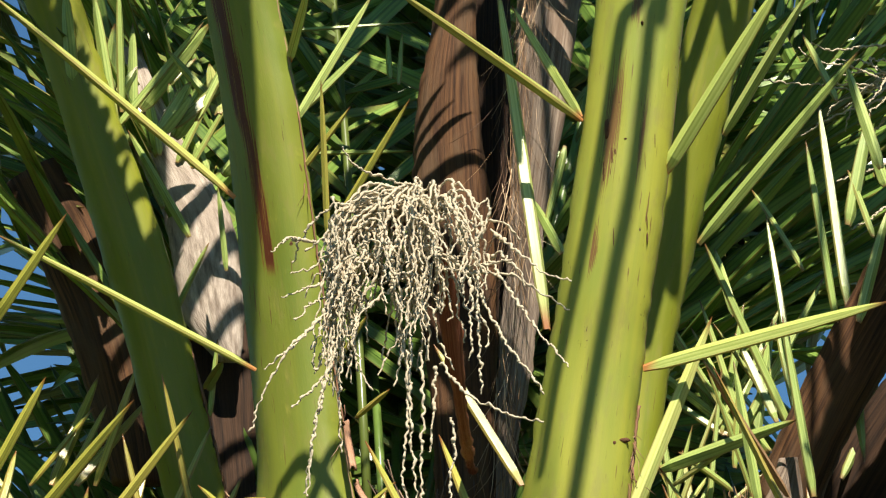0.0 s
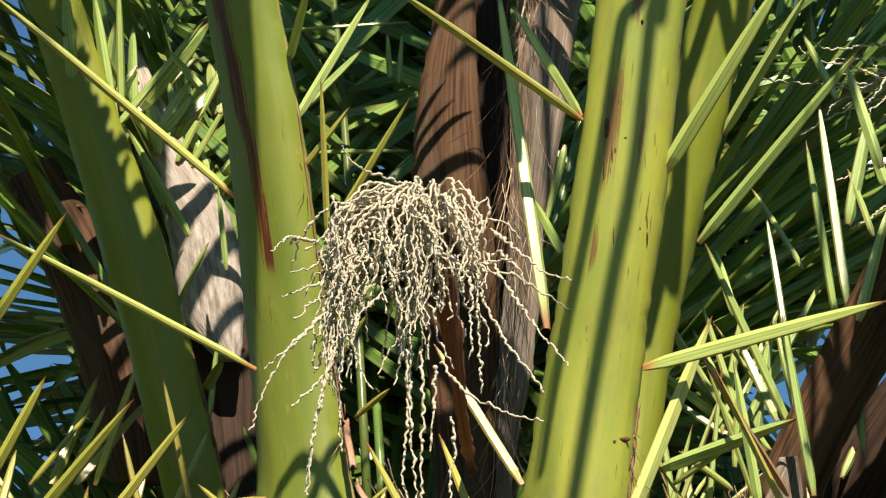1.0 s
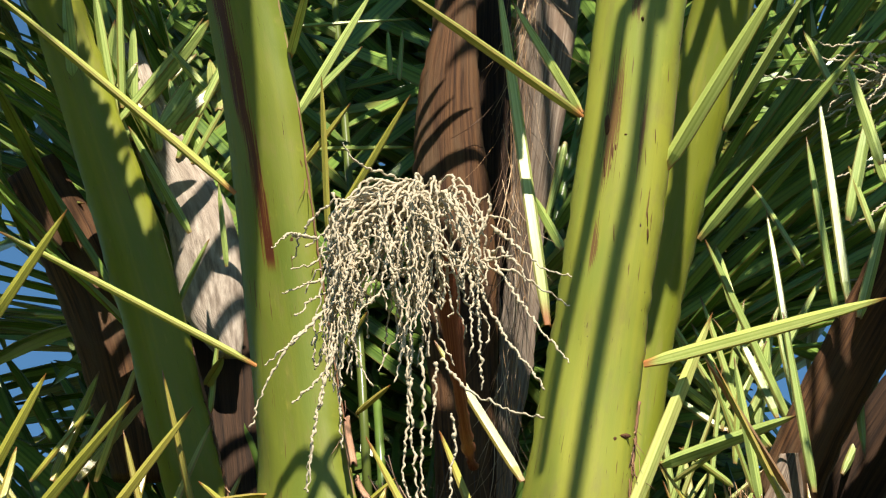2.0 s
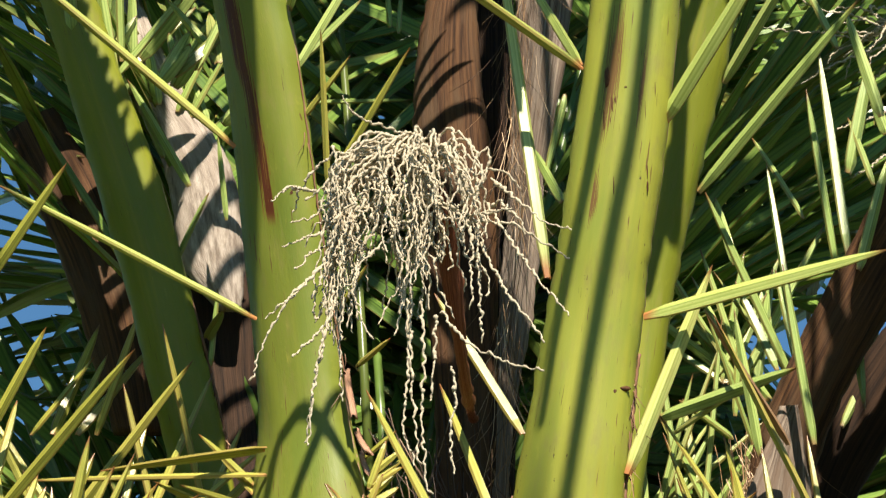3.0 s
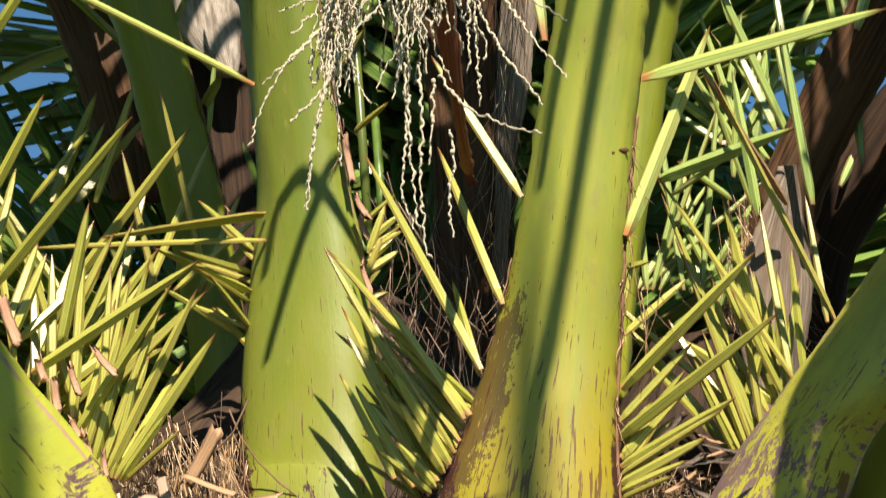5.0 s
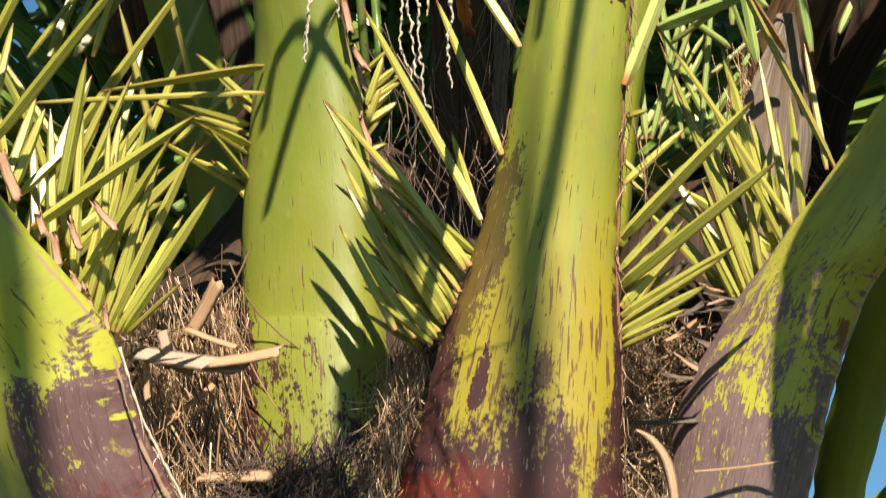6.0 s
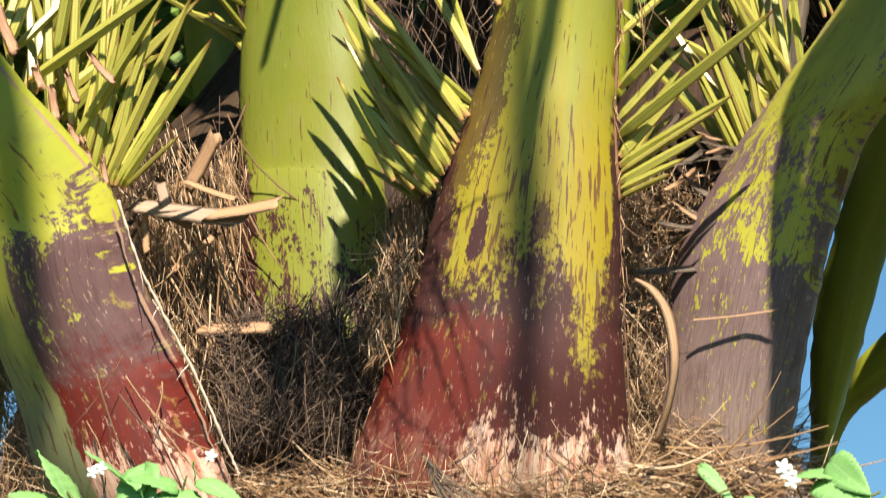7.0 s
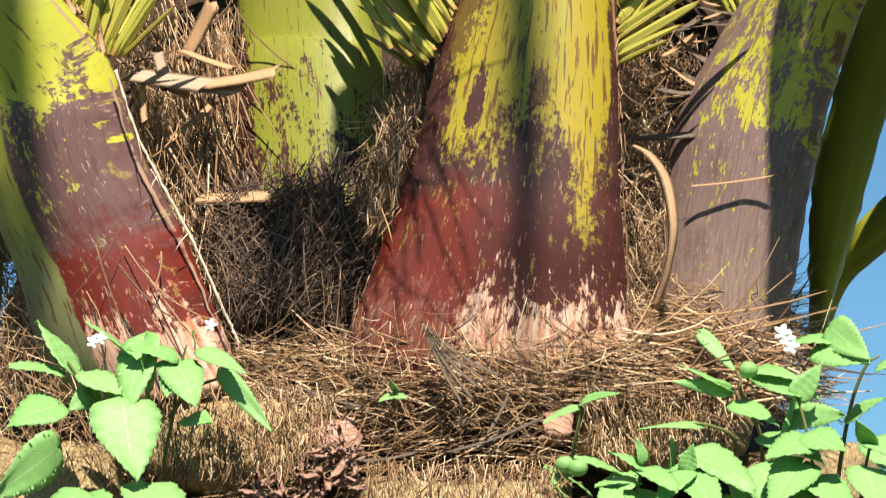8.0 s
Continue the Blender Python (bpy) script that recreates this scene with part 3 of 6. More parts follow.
low = stalk("leaf_stalk", [
    ((-0.357, 3.090, 2.067), (-0.191, 2.975, 2.053), 0.080),
    ((-0.362, 3.080, 2.125), (-0.211, 2.965, 2.106), 0.092),
    ((-0.376, 3.070, 2.204), (-0.240, 2.955, 2.180), 0.092),
    ((-0.392, 3.060, 2.259), (-0.264, 2.945, 2.225), 0.090),
    ((-0.408, 3.050, 2.314), (-0.287, 2.935, 2.276), 0.086),
    ((-0.435, 3.040, 2.383), (-0.306, 2.925, 2.345), 0.080),
    ((-0.503, 3.000, 2.493), (-0.389, 2.885, 2.441), 0.068),
    ((-0.554, 2.975, 2.575), (-0.440, 2.860, 2.522), 0.060),
    ((-0.643, 2.920, 2.688), (-0.535, 2.805, 2.626), 0.046),
    ((-0.747, 2.825, 2.889), (-0.649, 2.710, 2.818), 0.041)], LOW, palm, "broad sunlit leaf stalk with a dull maroon foot", seed=3, full=0.9)
right = stalk("leaf_stalk", [
    ((0.193, 3.100, 2.060), (0.301, 3.040, 2.067), 0.050),
    ((0.199, 3.100, 2.135), (0.308, 3.030, 2.118), 0.055),
    ((0.205, 3.100, 2.200), (0.319, 3.020, 2.174), 0.055),
    ((0.213, 3.090, 2.257), (0.336, 3.010, 2.240), 0.054),
    ((0.225, 3.090, 2.306), (0.349, 3.000, 2.285), 0.052),
    ((0.258, 3.080, 2.358), (0.366, 2.990, 2.335), 0.050),
    ((0.295, 3.060, 2.409), (0.387, 2.970, 2.390), 0.046),
    ((0.324, 3.035, 2.440), (0.414, 2.950, 2.418), 0.043),
    ((0.373, 3.020, 2.503), (0.452, 2.940, 2.480), 0.040),
    ((0.438, 3.000, 2.598), (0.510, 2.930, 2.574), 0.036),
    ((0.545, 2.950, 2.735), (0.604, 2.890, 2.712), 0.032),
    ((0.690, 2.850, 2.930), (0.740, 2.800, 2.905), 0.028)], RIGHT, palm, "leaf stalk half in shade with yellow patches", seed=4)
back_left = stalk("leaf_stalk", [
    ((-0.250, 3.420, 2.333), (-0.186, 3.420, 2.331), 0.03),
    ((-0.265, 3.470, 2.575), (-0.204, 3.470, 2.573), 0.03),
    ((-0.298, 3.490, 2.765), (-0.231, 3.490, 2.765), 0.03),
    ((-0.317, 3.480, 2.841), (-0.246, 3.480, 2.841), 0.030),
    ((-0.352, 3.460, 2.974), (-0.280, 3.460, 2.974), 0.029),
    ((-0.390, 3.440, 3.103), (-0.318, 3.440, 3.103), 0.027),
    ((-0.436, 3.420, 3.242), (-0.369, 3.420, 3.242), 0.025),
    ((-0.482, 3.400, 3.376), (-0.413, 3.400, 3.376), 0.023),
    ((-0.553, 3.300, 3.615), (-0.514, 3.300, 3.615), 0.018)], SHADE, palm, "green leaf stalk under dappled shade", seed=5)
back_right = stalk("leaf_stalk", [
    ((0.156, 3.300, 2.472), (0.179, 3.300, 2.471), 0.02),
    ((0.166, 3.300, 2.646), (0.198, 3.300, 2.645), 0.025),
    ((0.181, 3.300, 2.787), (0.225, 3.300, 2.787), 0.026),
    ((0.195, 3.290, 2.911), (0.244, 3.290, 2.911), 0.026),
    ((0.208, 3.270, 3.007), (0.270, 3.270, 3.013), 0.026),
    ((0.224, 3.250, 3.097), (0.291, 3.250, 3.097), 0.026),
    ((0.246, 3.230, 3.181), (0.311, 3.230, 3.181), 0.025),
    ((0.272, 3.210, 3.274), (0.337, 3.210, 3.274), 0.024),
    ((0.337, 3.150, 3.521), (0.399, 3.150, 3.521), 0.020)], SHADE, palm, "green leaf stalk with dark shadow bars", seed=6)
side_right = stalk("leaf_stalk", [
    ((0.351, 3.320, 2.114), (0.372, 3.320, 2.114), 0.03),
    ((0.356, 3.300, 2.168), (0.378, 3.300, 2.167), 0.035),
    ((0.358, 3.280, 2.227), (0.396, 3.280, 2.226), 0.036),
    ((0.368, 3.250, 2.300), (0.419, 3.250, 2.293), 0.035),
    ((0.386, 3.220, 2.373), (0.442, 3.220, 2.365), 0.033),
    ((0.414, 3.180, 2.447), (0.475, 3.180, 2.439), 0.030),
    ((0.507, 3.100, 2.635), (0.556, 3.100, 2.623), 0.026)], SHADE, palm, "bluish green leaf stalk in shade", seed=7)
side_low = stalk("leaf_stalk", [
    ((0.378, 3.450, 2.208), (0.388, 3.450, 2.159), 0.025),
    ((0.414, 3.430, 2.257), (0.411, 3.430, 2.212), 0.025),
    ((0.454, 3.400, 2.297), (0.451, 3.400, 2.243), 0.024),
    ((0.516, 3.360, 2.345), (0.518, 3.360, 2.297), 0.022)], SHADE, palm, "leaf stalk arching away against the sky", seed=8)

# ---- the palm: dead stalks and husks ----
dead_mid = stalk("dead_leaf_stalk", [
    ((-0.027, 3.420, 2.573), (0.057, 3.420, 2.571), 0.02),
    ((-0.009, 3.420, 2.738), (0.061, 3.420, 2.738), 0.022),
    ((-0.012, 3.420, 2.885), (0.062, 3.420, 2.885), 0.024),
    ((-0.029, 3.420, 3.032), (0.059, 3.420, 3.032), 0.025),
    ((-0.034, 3.420, 3.157), (0.050, 3.420, 3.157), 0.026),
    ((-0.029, 3.420, 3.256), (0.041, 3.420, 3.256), 0.025),
    ((-0.010, 3.430, 3.362), (0.038, 3.430, 3.362), 0.022),
    ((0.004, 3.460, 3.598), (0.044, 3.460, 3.598), 0.018)], DEAD, palm, "dead brown leaf stalk", seed=11)
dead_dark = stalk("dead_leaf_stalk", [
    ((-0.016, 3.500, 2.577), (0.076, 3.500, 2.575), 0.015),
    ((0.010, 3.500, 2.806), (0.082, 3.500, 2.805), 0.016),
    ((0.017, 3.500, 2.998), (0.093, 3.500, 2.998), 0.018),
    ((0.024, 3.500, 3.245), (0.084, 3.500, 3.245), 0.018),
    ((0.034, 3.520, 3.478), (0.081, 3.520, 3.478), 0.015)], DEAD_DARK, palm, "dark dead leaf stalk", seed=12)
husk = stalk("husk", [
    ((0.049, 3.400, 2.617), (0.068, 3.400, 2.617), 0.006),
    ((0.056, 3.400, 2.821), (0.078, 3.400, 2.821), 0.007),
    ((0.063, 3.410, 2.947), (0.100, 3.410, 2.947), 0.008),
    ((0.073, 3.420, 3.101), (0.114, 3.420, 3.101), 0.008),
    ((0.084, 3.430, 3.261), (0.139, 3.430, 3.261), 0.010),
    ((0.086, 3.450, 3.432), (0.168, 3.450, 3.432), 0.012)], GREY_HUSK, palm, "grey papery husk", seed=13, rough=0.006)
stalk("dead_leaf_stalk", [
    ((0.304, 3.360, 2.583), (0.368, 3.360, 2.569), 0.02),
    ((0.309, 3.360, 2.633), (0.370, 3.360, 2.626), 0.022),
    ((0.325, 3.340, 2.745), (0.390, 3.340, 2.732), 0.024),
    ((0.378, 3.310, 2.861), (0.446, 3.310, 2.841), 0.026),
    ((0.447, 3.280, 2.984), (0.520, 3.280, 2.957), 0.026),
    ((0.539, 3.220, 3.129), (0.609, 3.220, 3.089), 0.024)], DEAD, palm, "dead brown leaf stalk leaning outward", seed=14)
stalk("dead_leaf_stalk", [
    ((-0.260, 3.600, 3.011), (-0.234, 3.600, 3.011), 0.012),
    ((-0.303, 3.600, 3.060), (-0.230, 3.600, 3.060), 0.020),
    ((-0.315, 3.600, 3.117), (-0.235, 3.600, 3.117), 0.024),
    ((-0.326, 3.600, 3.175), (-0.244, 3.600, 3.175), 0.024),
    ((-0.341, 3.600, 3.227), (-0.266, 3.600, 3.227), 0.022),
    ((-0.365, 3.600, 3.282), (-0.301, 3.600, 3.282), 0.020),
    ((-0.378, 3.600, 3.338), (-0.333, 3.600, 3.338), 0.014),
    ((-0.393, 3.600, 3.414), (-0.363, 3.600, 3.414), 0.010)], PALE_HUSK, palm, "pale dead leaf stalk with grey bark", seed=15)
# stands in the dark below the pale husk; its colour carries that shade
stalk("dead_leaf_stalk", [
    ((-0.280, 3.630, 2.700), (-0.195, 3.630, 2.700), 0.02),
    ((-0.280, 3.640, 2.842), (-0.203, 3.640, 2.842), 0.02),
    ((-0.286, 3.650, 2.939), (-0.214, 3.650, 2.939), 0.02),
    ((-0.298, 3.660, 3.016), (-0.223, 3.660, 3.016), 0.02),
    ((-0.300, 3.670, 3.120), (-0.234, 3.670, 3.120), 0.015)], DEAD_DARK, palm, "dark torn husk filling a gap", seed=25, rough=0.012)
stalk("dead_leaf_stalk", [
    ((-0.378, 3.620, 2.866), (-0.320, 3.620, 2.866), 0.02),
    ((-0.399, 3.620, 2.935), (-0.328, 3.620, 2.949), 0.020),
    ((-0.433, 3.620, 3.047), (-0.358, 3.620, 3.069), 0.020),
    ((-0.474, 3.620, 3.141), (-0.402, 3.620, 3.170), 0.018),
    ((-0.519, 3.620, 3.243), (-0.461, 3.620, 3.280), 0.014)], DEAD, palm, "dead brown leaf stalk with a fibrous skin", seed=16)
stalk("dead_leaf_stalk", [
    ((0.369, 3.500, 2.618), (0.439, 3.500, 2.616), 0.02),
    ((0.381, 3.500, 2.736), (0.443, 3.500, 2.723), 0.02),
    ((0.428, 3.480, 2.848), (0.501, 3.480, 2.820), 0.022),
    ((0.512, 3.450, 2.962), (0.572, 3.450, 2.921), 0.02)], DEAD_DARK, palm, "dark dead leaf stalk", seed=17)

# dark plate added to close the sky gap behind the right-hand fibre
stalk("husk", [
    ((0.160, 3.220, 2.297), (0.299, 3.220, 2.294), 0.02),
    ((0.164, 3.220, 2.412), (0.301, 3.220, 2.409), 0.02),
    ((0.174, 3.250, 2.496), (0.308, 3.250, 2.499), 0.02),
    ((0.210, 3.280, 2.582), (0.303, 3.280, 2.586), 0.015)], DEAD_DARK, palm, "dark torn husk filling a gap", seed=18, rough=0.012)

stalk("husk", [
    ((0.314, 3.24, 2.472), (0.348, 3.26, 2.477), 0.010),
    ((0.307, 3.24, 2.514), (0.364, 3.26, 2.518), 0.010),
    ((0.302, 3.24, 2.573), (0.373, 3.26, 2.578), 0.010),
    ((0.309, 3.24, 2.639), (0.373, 3.26, 2.645), 0.010),
    ((0.325, 3.24, 2.694), (0.369, 3.26, 2.7), 0.010),
    ((0.34, 3.24, 2.736), (0.362, 3.26, 2.743), 0.010),
    ((0.348, 3.24, 2.758), (0.357, 3.26, 2.765), 0.010)], GREY_HUSK, palm, "grey papery husk with dark folds", seed=26, rough=0.014)

# ---- the palm: spiny lower leaflets on their stalks ----
PX = 0.000505          # one pixel of the camera's view at the stalks, about half a millimetre, for widths


def spines(parent, rows, mat=SPINE):
    for base, tip, wide, *rest in rows:
        leaflet(parent, base, tip, wide * PX * (0.86 if mat is SPINE else 1.0), mat, *rest)


spines(left, [((-0.188, 3.130, 2.810), (-0.443, 3.020, 2.912), 27, 0.3), ((-0.212, 3.100, 2.986), (-0.465, 3.000, 3.174), 32, 0.3), ((-0.158, 3.080, 3.132), (-0.135, 3.000, 3.180), 22)], FRESH)
spines(left, [
    ((-0.178, 3.170, 2.687), (-0.327, 3.030, 2.615), 30, 0.9), ((-0.177, 3.170, 2.659), (-0.401, 3.050, 2.612), 24, 0.2), ((-0.120, 3.120, 2.946), (-0.033, 3.050, 3.075), 20), ((-0.117, 3.120, 2.949), (-0.124, 3.050, 3.096), 16),
    ((-0.191, 3.190, 2.570), (-0.229, 3.120, 2.606), 20), ((-0.194, 3.190, 2.601), (-0.241, 3.120, 2.613), 22), ((-0.192, 3.190, 2.612), (-0.283, 3.100, 2.629), 24), ((-0.194, 3.190, 2.633), (-0.257, 3.100, 2.625), 20),
    ((-0.105, 3.140, 2.824), (-0.076, 3.100, 2.857), 14), ((-0.143, 3.100, 3.019), (-0.094, 3.060, 3.070), 16)])
spines(left, [((-0.079, 3.170, 2.676), (-0.047, 3.150, 2.699), 18), ((-0.087, 3.150, 2.767), (-0.053, 3.120, 2.786), 18), ((-0.092, 3.160, 2.699), (-0.104, 3.140, 2.745), 14)])
spines(front, [((0.134, 2.920, 2.985), (-0.051, 2.820, 3.079), 32, 0.35), ((0.134, 2.930, 2.994), (0.068, 2.950, 3.128), 22), ((0.099, 2.950, 2.779), (0.054, 3.000, 3.187), 32, 0.2)], FRESH)
spines(front, [((0.074, 2.960, 2.625), (-0.009, 3.000, 2.785), 34, 0.2),
    ((0.055, 2.970, 2.523), (-0.004, 3.000, 2.692), 32, 0.2), ((0.034, 2.970, 2.460), (-0.075, 3.040, 2.701), 34, 0.25), ((0.023, 2.970, 2.416), (-0.111, 3.020, 2.598), 34, 0.4), ((0.033, 2.980, 2.458), (0.008, 3.000, 2.559), 22),
    ((0.017, 2.970, 2.413), (-0.053, 2.960, 2.523), 28), ((0.013, 2.970, 2.391), (-0.092, 3.030, 2.553), 30, 0.8), ((0.008, 2.970, 2.381), (-0.060, 2.950, 2.490), 26), ((0.003, 2.970, 2.370), (-0.049, 2.950, 2.457), 26),
    ((-0.002, 2.970, 2.362), (-0.044, 2.950, 2.427), 24), ((-0.007, 2.970, 2.354), (-0.077, 3.020, 2.463), 24), ((-0.010, 2.970, 2.349), (-0.045, 2.950, 2.387), 20), ((-0.014, 2.970, 2.344), (-0.063, 2.930, 2.374), 20)])
spines(front, [((0.189, 2.940, 2.736), (0.410, 2.840, 2.762), 32, 0.15), ((0.210, 2.910, 2.923), (0.325, 2.800, 3.081), 36, 0.2), ((0.170, 2.950, 2.582), (0.256, 2.950, 2.793), 32, 0.2)], FRESH)
spines(front, [
    ((0.163, 2.970, 2.440), (0.285, 2.900, 2.549), 34, 0.2), ((0.158, 2.970, 2.393), (0.301, 2.880, 2.483), 34, 0.2), ((0.161, 2.980, 2.412), (0.227, 2.950, 2.477), 28), ((0.160, 2.970, 2.374), (0.237, 2.970, 2.459), 26),
    ((0.160, 2.970, 2.366), (0.264, 2.930, 2.419), 26), ((0.160, 2.970, 2.358), (0.250, 2.920, 2.404), 24), ((0.159, 2.970, 2.350), (0.236, 2.930, 2.382), 24), ((0.160, 2.970, 2.343), (0.218, 2.930, 2.360), 20),
    ((0.160, 2.970, 2.336), (0.204, 2.930, 2.346), 18), ((0.167, 2.970, 2.492), (0.226, 2.970, 2.546), 26), ((0.172, 2.970, 2.558), (0.191, 2.950, 2.557), 20), ((0.164, 2.970, 2.508), (0.176, 2.970, 2.563), 18)])
spines(back_right, [((0.272, 3.270, 3.012), (0.439, 3.150, 3.182), 28, 0.3), ((0.300, 3.240, 3.126), (0.388, 3.150, 3.252), 28, 0.3), ((0.226, 3.300, 2.767), (0.361, 3.200, 2.785), 32, 0.5), ((0.239, 3.300, 2.749), (0.306, 3.250, 2.781), 24)], GREEN_LEAF)
spines(low, [((-0.413, 2.930, 2.533), (-0.279, 2.830, 2.661), 28, 0.3), ((-0.378, 2.950, 2.457), (-0.220, 2.880, 2.540), 28, 0.5), ((-0.357, 2.980, 2.488), (-0.331, 2.960, 2.625), 30, 0.2), ((-0.343, 2.980, 2.422), (-0.337, 2.980, 2.593), 26),
    ((-0.342, 2.980, 2.403), (-0.249, 2.930, 2.535), 26, 0.4), ((-0.332, 2.980, 2.384), (-0.296, 2.960, 2.502), 24), ((-0.324, 2.980, 2.373), (-0.272, 2.950, 2.567), 26), ((-0.317, 2.980, 2.369), (-0.260, 2.950, 2.525), 24), ((-0.311, 2.980, 2.366), (-0.226, 2.930, 2.530), 28),
    ((-0.306, 2.980, 2.364), (-0.283, 2.960, 2.458), 22), ((-0.302, 2.980, 2.363), (-0.209, 2.930, 2.486), 28), ((-0.297, 2.980, 2.363), (-0.253, 2.940, 2.414), 20), ((-0.294, 2.980, 2.361), (-0.240, 2.940, 2.398), 18), ((-0.320, 2.980, 2.373), (-0.312, 2.990, 2.573), 24),
    ((-0.363, 2.980, 2.434), (-0.369, 3.000, 2.589), 26), ((-0.329, 3.000, 2.384), (-0.295, 3.000, 2.565), 22), ((-0.339, 3.000, 2.401), (-0.308, 3.000, 2.543), 24), ((-0.397, 2.950, 2.493), (-0.368, 2.950, 2.572), 28), ((-0.401, 2.940, 2.498), (-0.380, 2.980, 2.594), 26)])
spines(low, [((-0.448, 2.900, 2.718), (-0.349, 2.840, 2.851), 26, 0.3), ((-0.417, 2.900, 2.606), (-0.366, 2.880, 2.703), 26, 0.2), ((-0.412, 2.930, 2.572), (-0.399, 2.950, 2.657), 22), ((-0.312, 2.990, 2.367), (-0.274, 2.990, 2.486), 20), ((-0.394, 2.970, 2.494), (-0.330, 3.000, 2.571), 24)])
spines(right, [((0.329, 3.050, 2.472), (0.203, 3.000, 2.662), 24), ((0.298, 3.070, 2.418), (0.211, 3.050, 2.660), 22), ((0.295, 3.070, 2.415), (0.223, 3.050, 2.614), 22), ((0.290, 3.070, 2.412), (0.229, 3.040, 2.593), 20), ((0.317, 3.060, 2.448), (0.268, 3.040, 2.655), 24),
    ((0.300, 3.060, 2.420), (0.274, 3.040, 2.620), 20), ((0.320, 3.050, 2.453), (0.272, 3.020, 2.551), 26), ((0.285, 3.070, 2.409), (0.245, 3.050, 2.522), 20), ((0.279, 3.070, 2.405), (0.236, 3.050, 2.494), 18), ((0.274, 3.070, 2.403), (0.241, 3.050, 2.472), 16),
    ((0.366, 3.000, 2.514), (0.258, 2.980, 2.754), 24, 0.9), ((0.329, 3.050, 2.464), (0.308, 3.080, 2.657), 22), ((0.339, 3.040, 2.472), (0.333, 3.050, 2.605), 18), ((0.297, 3.080, 2.418), (0.253, 3.060, 2.559), 22), ((0.359, 3.000, 2.512), (0.346, 3.020, 2.646), 18)])
spines(front, [((0.0, 2.985, 2.382), (-0.112, 2.995, 2.59), 30, 0.2), ((-0.014, 2.985, 2.352), (-0.096, 2.995, 2.532), 34, 0.2), ((-0.025, 2.985, 2.374), (-0.091, 2.995, 2.504), 32, 0.2),
    ((-0.016, 2.985, 2.358), (-0.074, 2.995, 2.476), 30, 0.2), ((-0.008, 2.985, 2.351), (-0.056, 2.995, 2.465), 28, 0.2), ((0.014, 2.985, 2.406), (-0.035, 2.995, 2.481), 30, 0.2),
    ((-0.003, 2.985, 2.349), (-0.051, 2.995, 2.437), 26, 0.2), ((-0.029, 2.985, 2.353), (-0.083, 2.995, 2.454), 34, 0.2), ((-0.0, 2.985, 2.374), (-0.068, 2.995, 2.52), 34, 0.2),
    ((-0.047, 2.985, 2.361), (-0.098, 2.995, 2.466), 30, 0.2)])
# green leaflets of stalks behind
spines(back_left, [((-0.350, 3.500, 3.285), (-0.269, 3.450, 3.373), 42, 0.1), ((-0.311, 3.500, 3.248), (-0.253, 3.470, 3.339), 48, 0.1), ((-0.253, 3.500, 3.201), (-0.203, 3.470, 3.245), 34), ((-0.371, 3.430, 3.221), (-0.401, 3.400, 3.390), 30), ((-0.365, 3.430, 3.247), (-0.372, 3.400, 3.398), 22),
    ((-0.320, 3.500, 3.159), (-0.356, 3.480, 3.242), 18), ((-0.289, 3.500, 3.123), (-0.362, 3.470, 3.245), 22), ((-0.262, 3.460, 2.920), (-0.241, 3.420, 2.938), 26), ((-0.371, 3.430, 3.225), (-0.273, 3.400, 3.347), 28), ((-0.299, 3.460, 3.008), (-0.262, 3.440, 3.089), 22), ((-0.258, 3.470, 2.891), (-0.250, 3.450, 2.977), 16),
    ((-0.246, 3.500, 3.081), (-0.257, 3.480, 3.178), 14), ((-0.418, 3.400, 3.267), (-0.428, 3.360, 3.369), 34)], GREEN_LEAF)
spines(back_right, [((0.438, 3.350, 2.972), (0.423, 3.400, 3.249), 30, 0.2), ((0.439, 3.360, 2.976), (0.440, 3.300, 2.775), 26, 0.4), ((0.361, 3.400, 2.858), (0.321, 3.420, 2.971), 28, 0.2), ((0.384, 3.400, 2.860), (0.366, 3.420, 2.985), 24, 0.2), ((0.370, 3.350, 2.828), (0.280, 3.300, 3.028), 28, 0.2), ((0.374, 3.200, 2.701), (0.350, 3.200, 2.899), 24), ((0.319, 3.200, 2.689), (0.298, 3.200, 2.849), 22), ((0.435, 3.250, 2.913), (0.473, 3.250, 3.044), 26), ((0.412, 3.250, 2.913), (0.389, 3.250, 3.124), 22), ((0.461, 3.200, 3.067), (0.429, 3.200, 3.193), 26),
    ((0.379, 3.400, 2.923), (0.363, 3.440, 3.124), 18), ((0.408, 3.500, 3.081), (0.354, 3.500, 3.183), 26), ((0.320, 3.400, 2.983), (0.302, 3.420, 3.073), 22), ((0.449, 3.400, 3.092), (0.481, 3.400, 3.232), 34), ((0.476, 3.400, 3.078), (0.452, 3.400, 3.161), 30), ((0.309, 3.350, 2.787), (0.316, 3.360, 2.881), 20),
    ((0.324, 3.330, 2.748), (0.277, 3.280, 2.874), 18), ((0.303, 3.330, 2.754), (0.246, 3.300, 2.787), 24), ((0.450, 3.450, 3.271), (0.415, 3.450, 3.358), 30), ((0.494, 3.400, 3.140), (0.479, 3.400, 3.196), 26)], GREEN_LEAF)
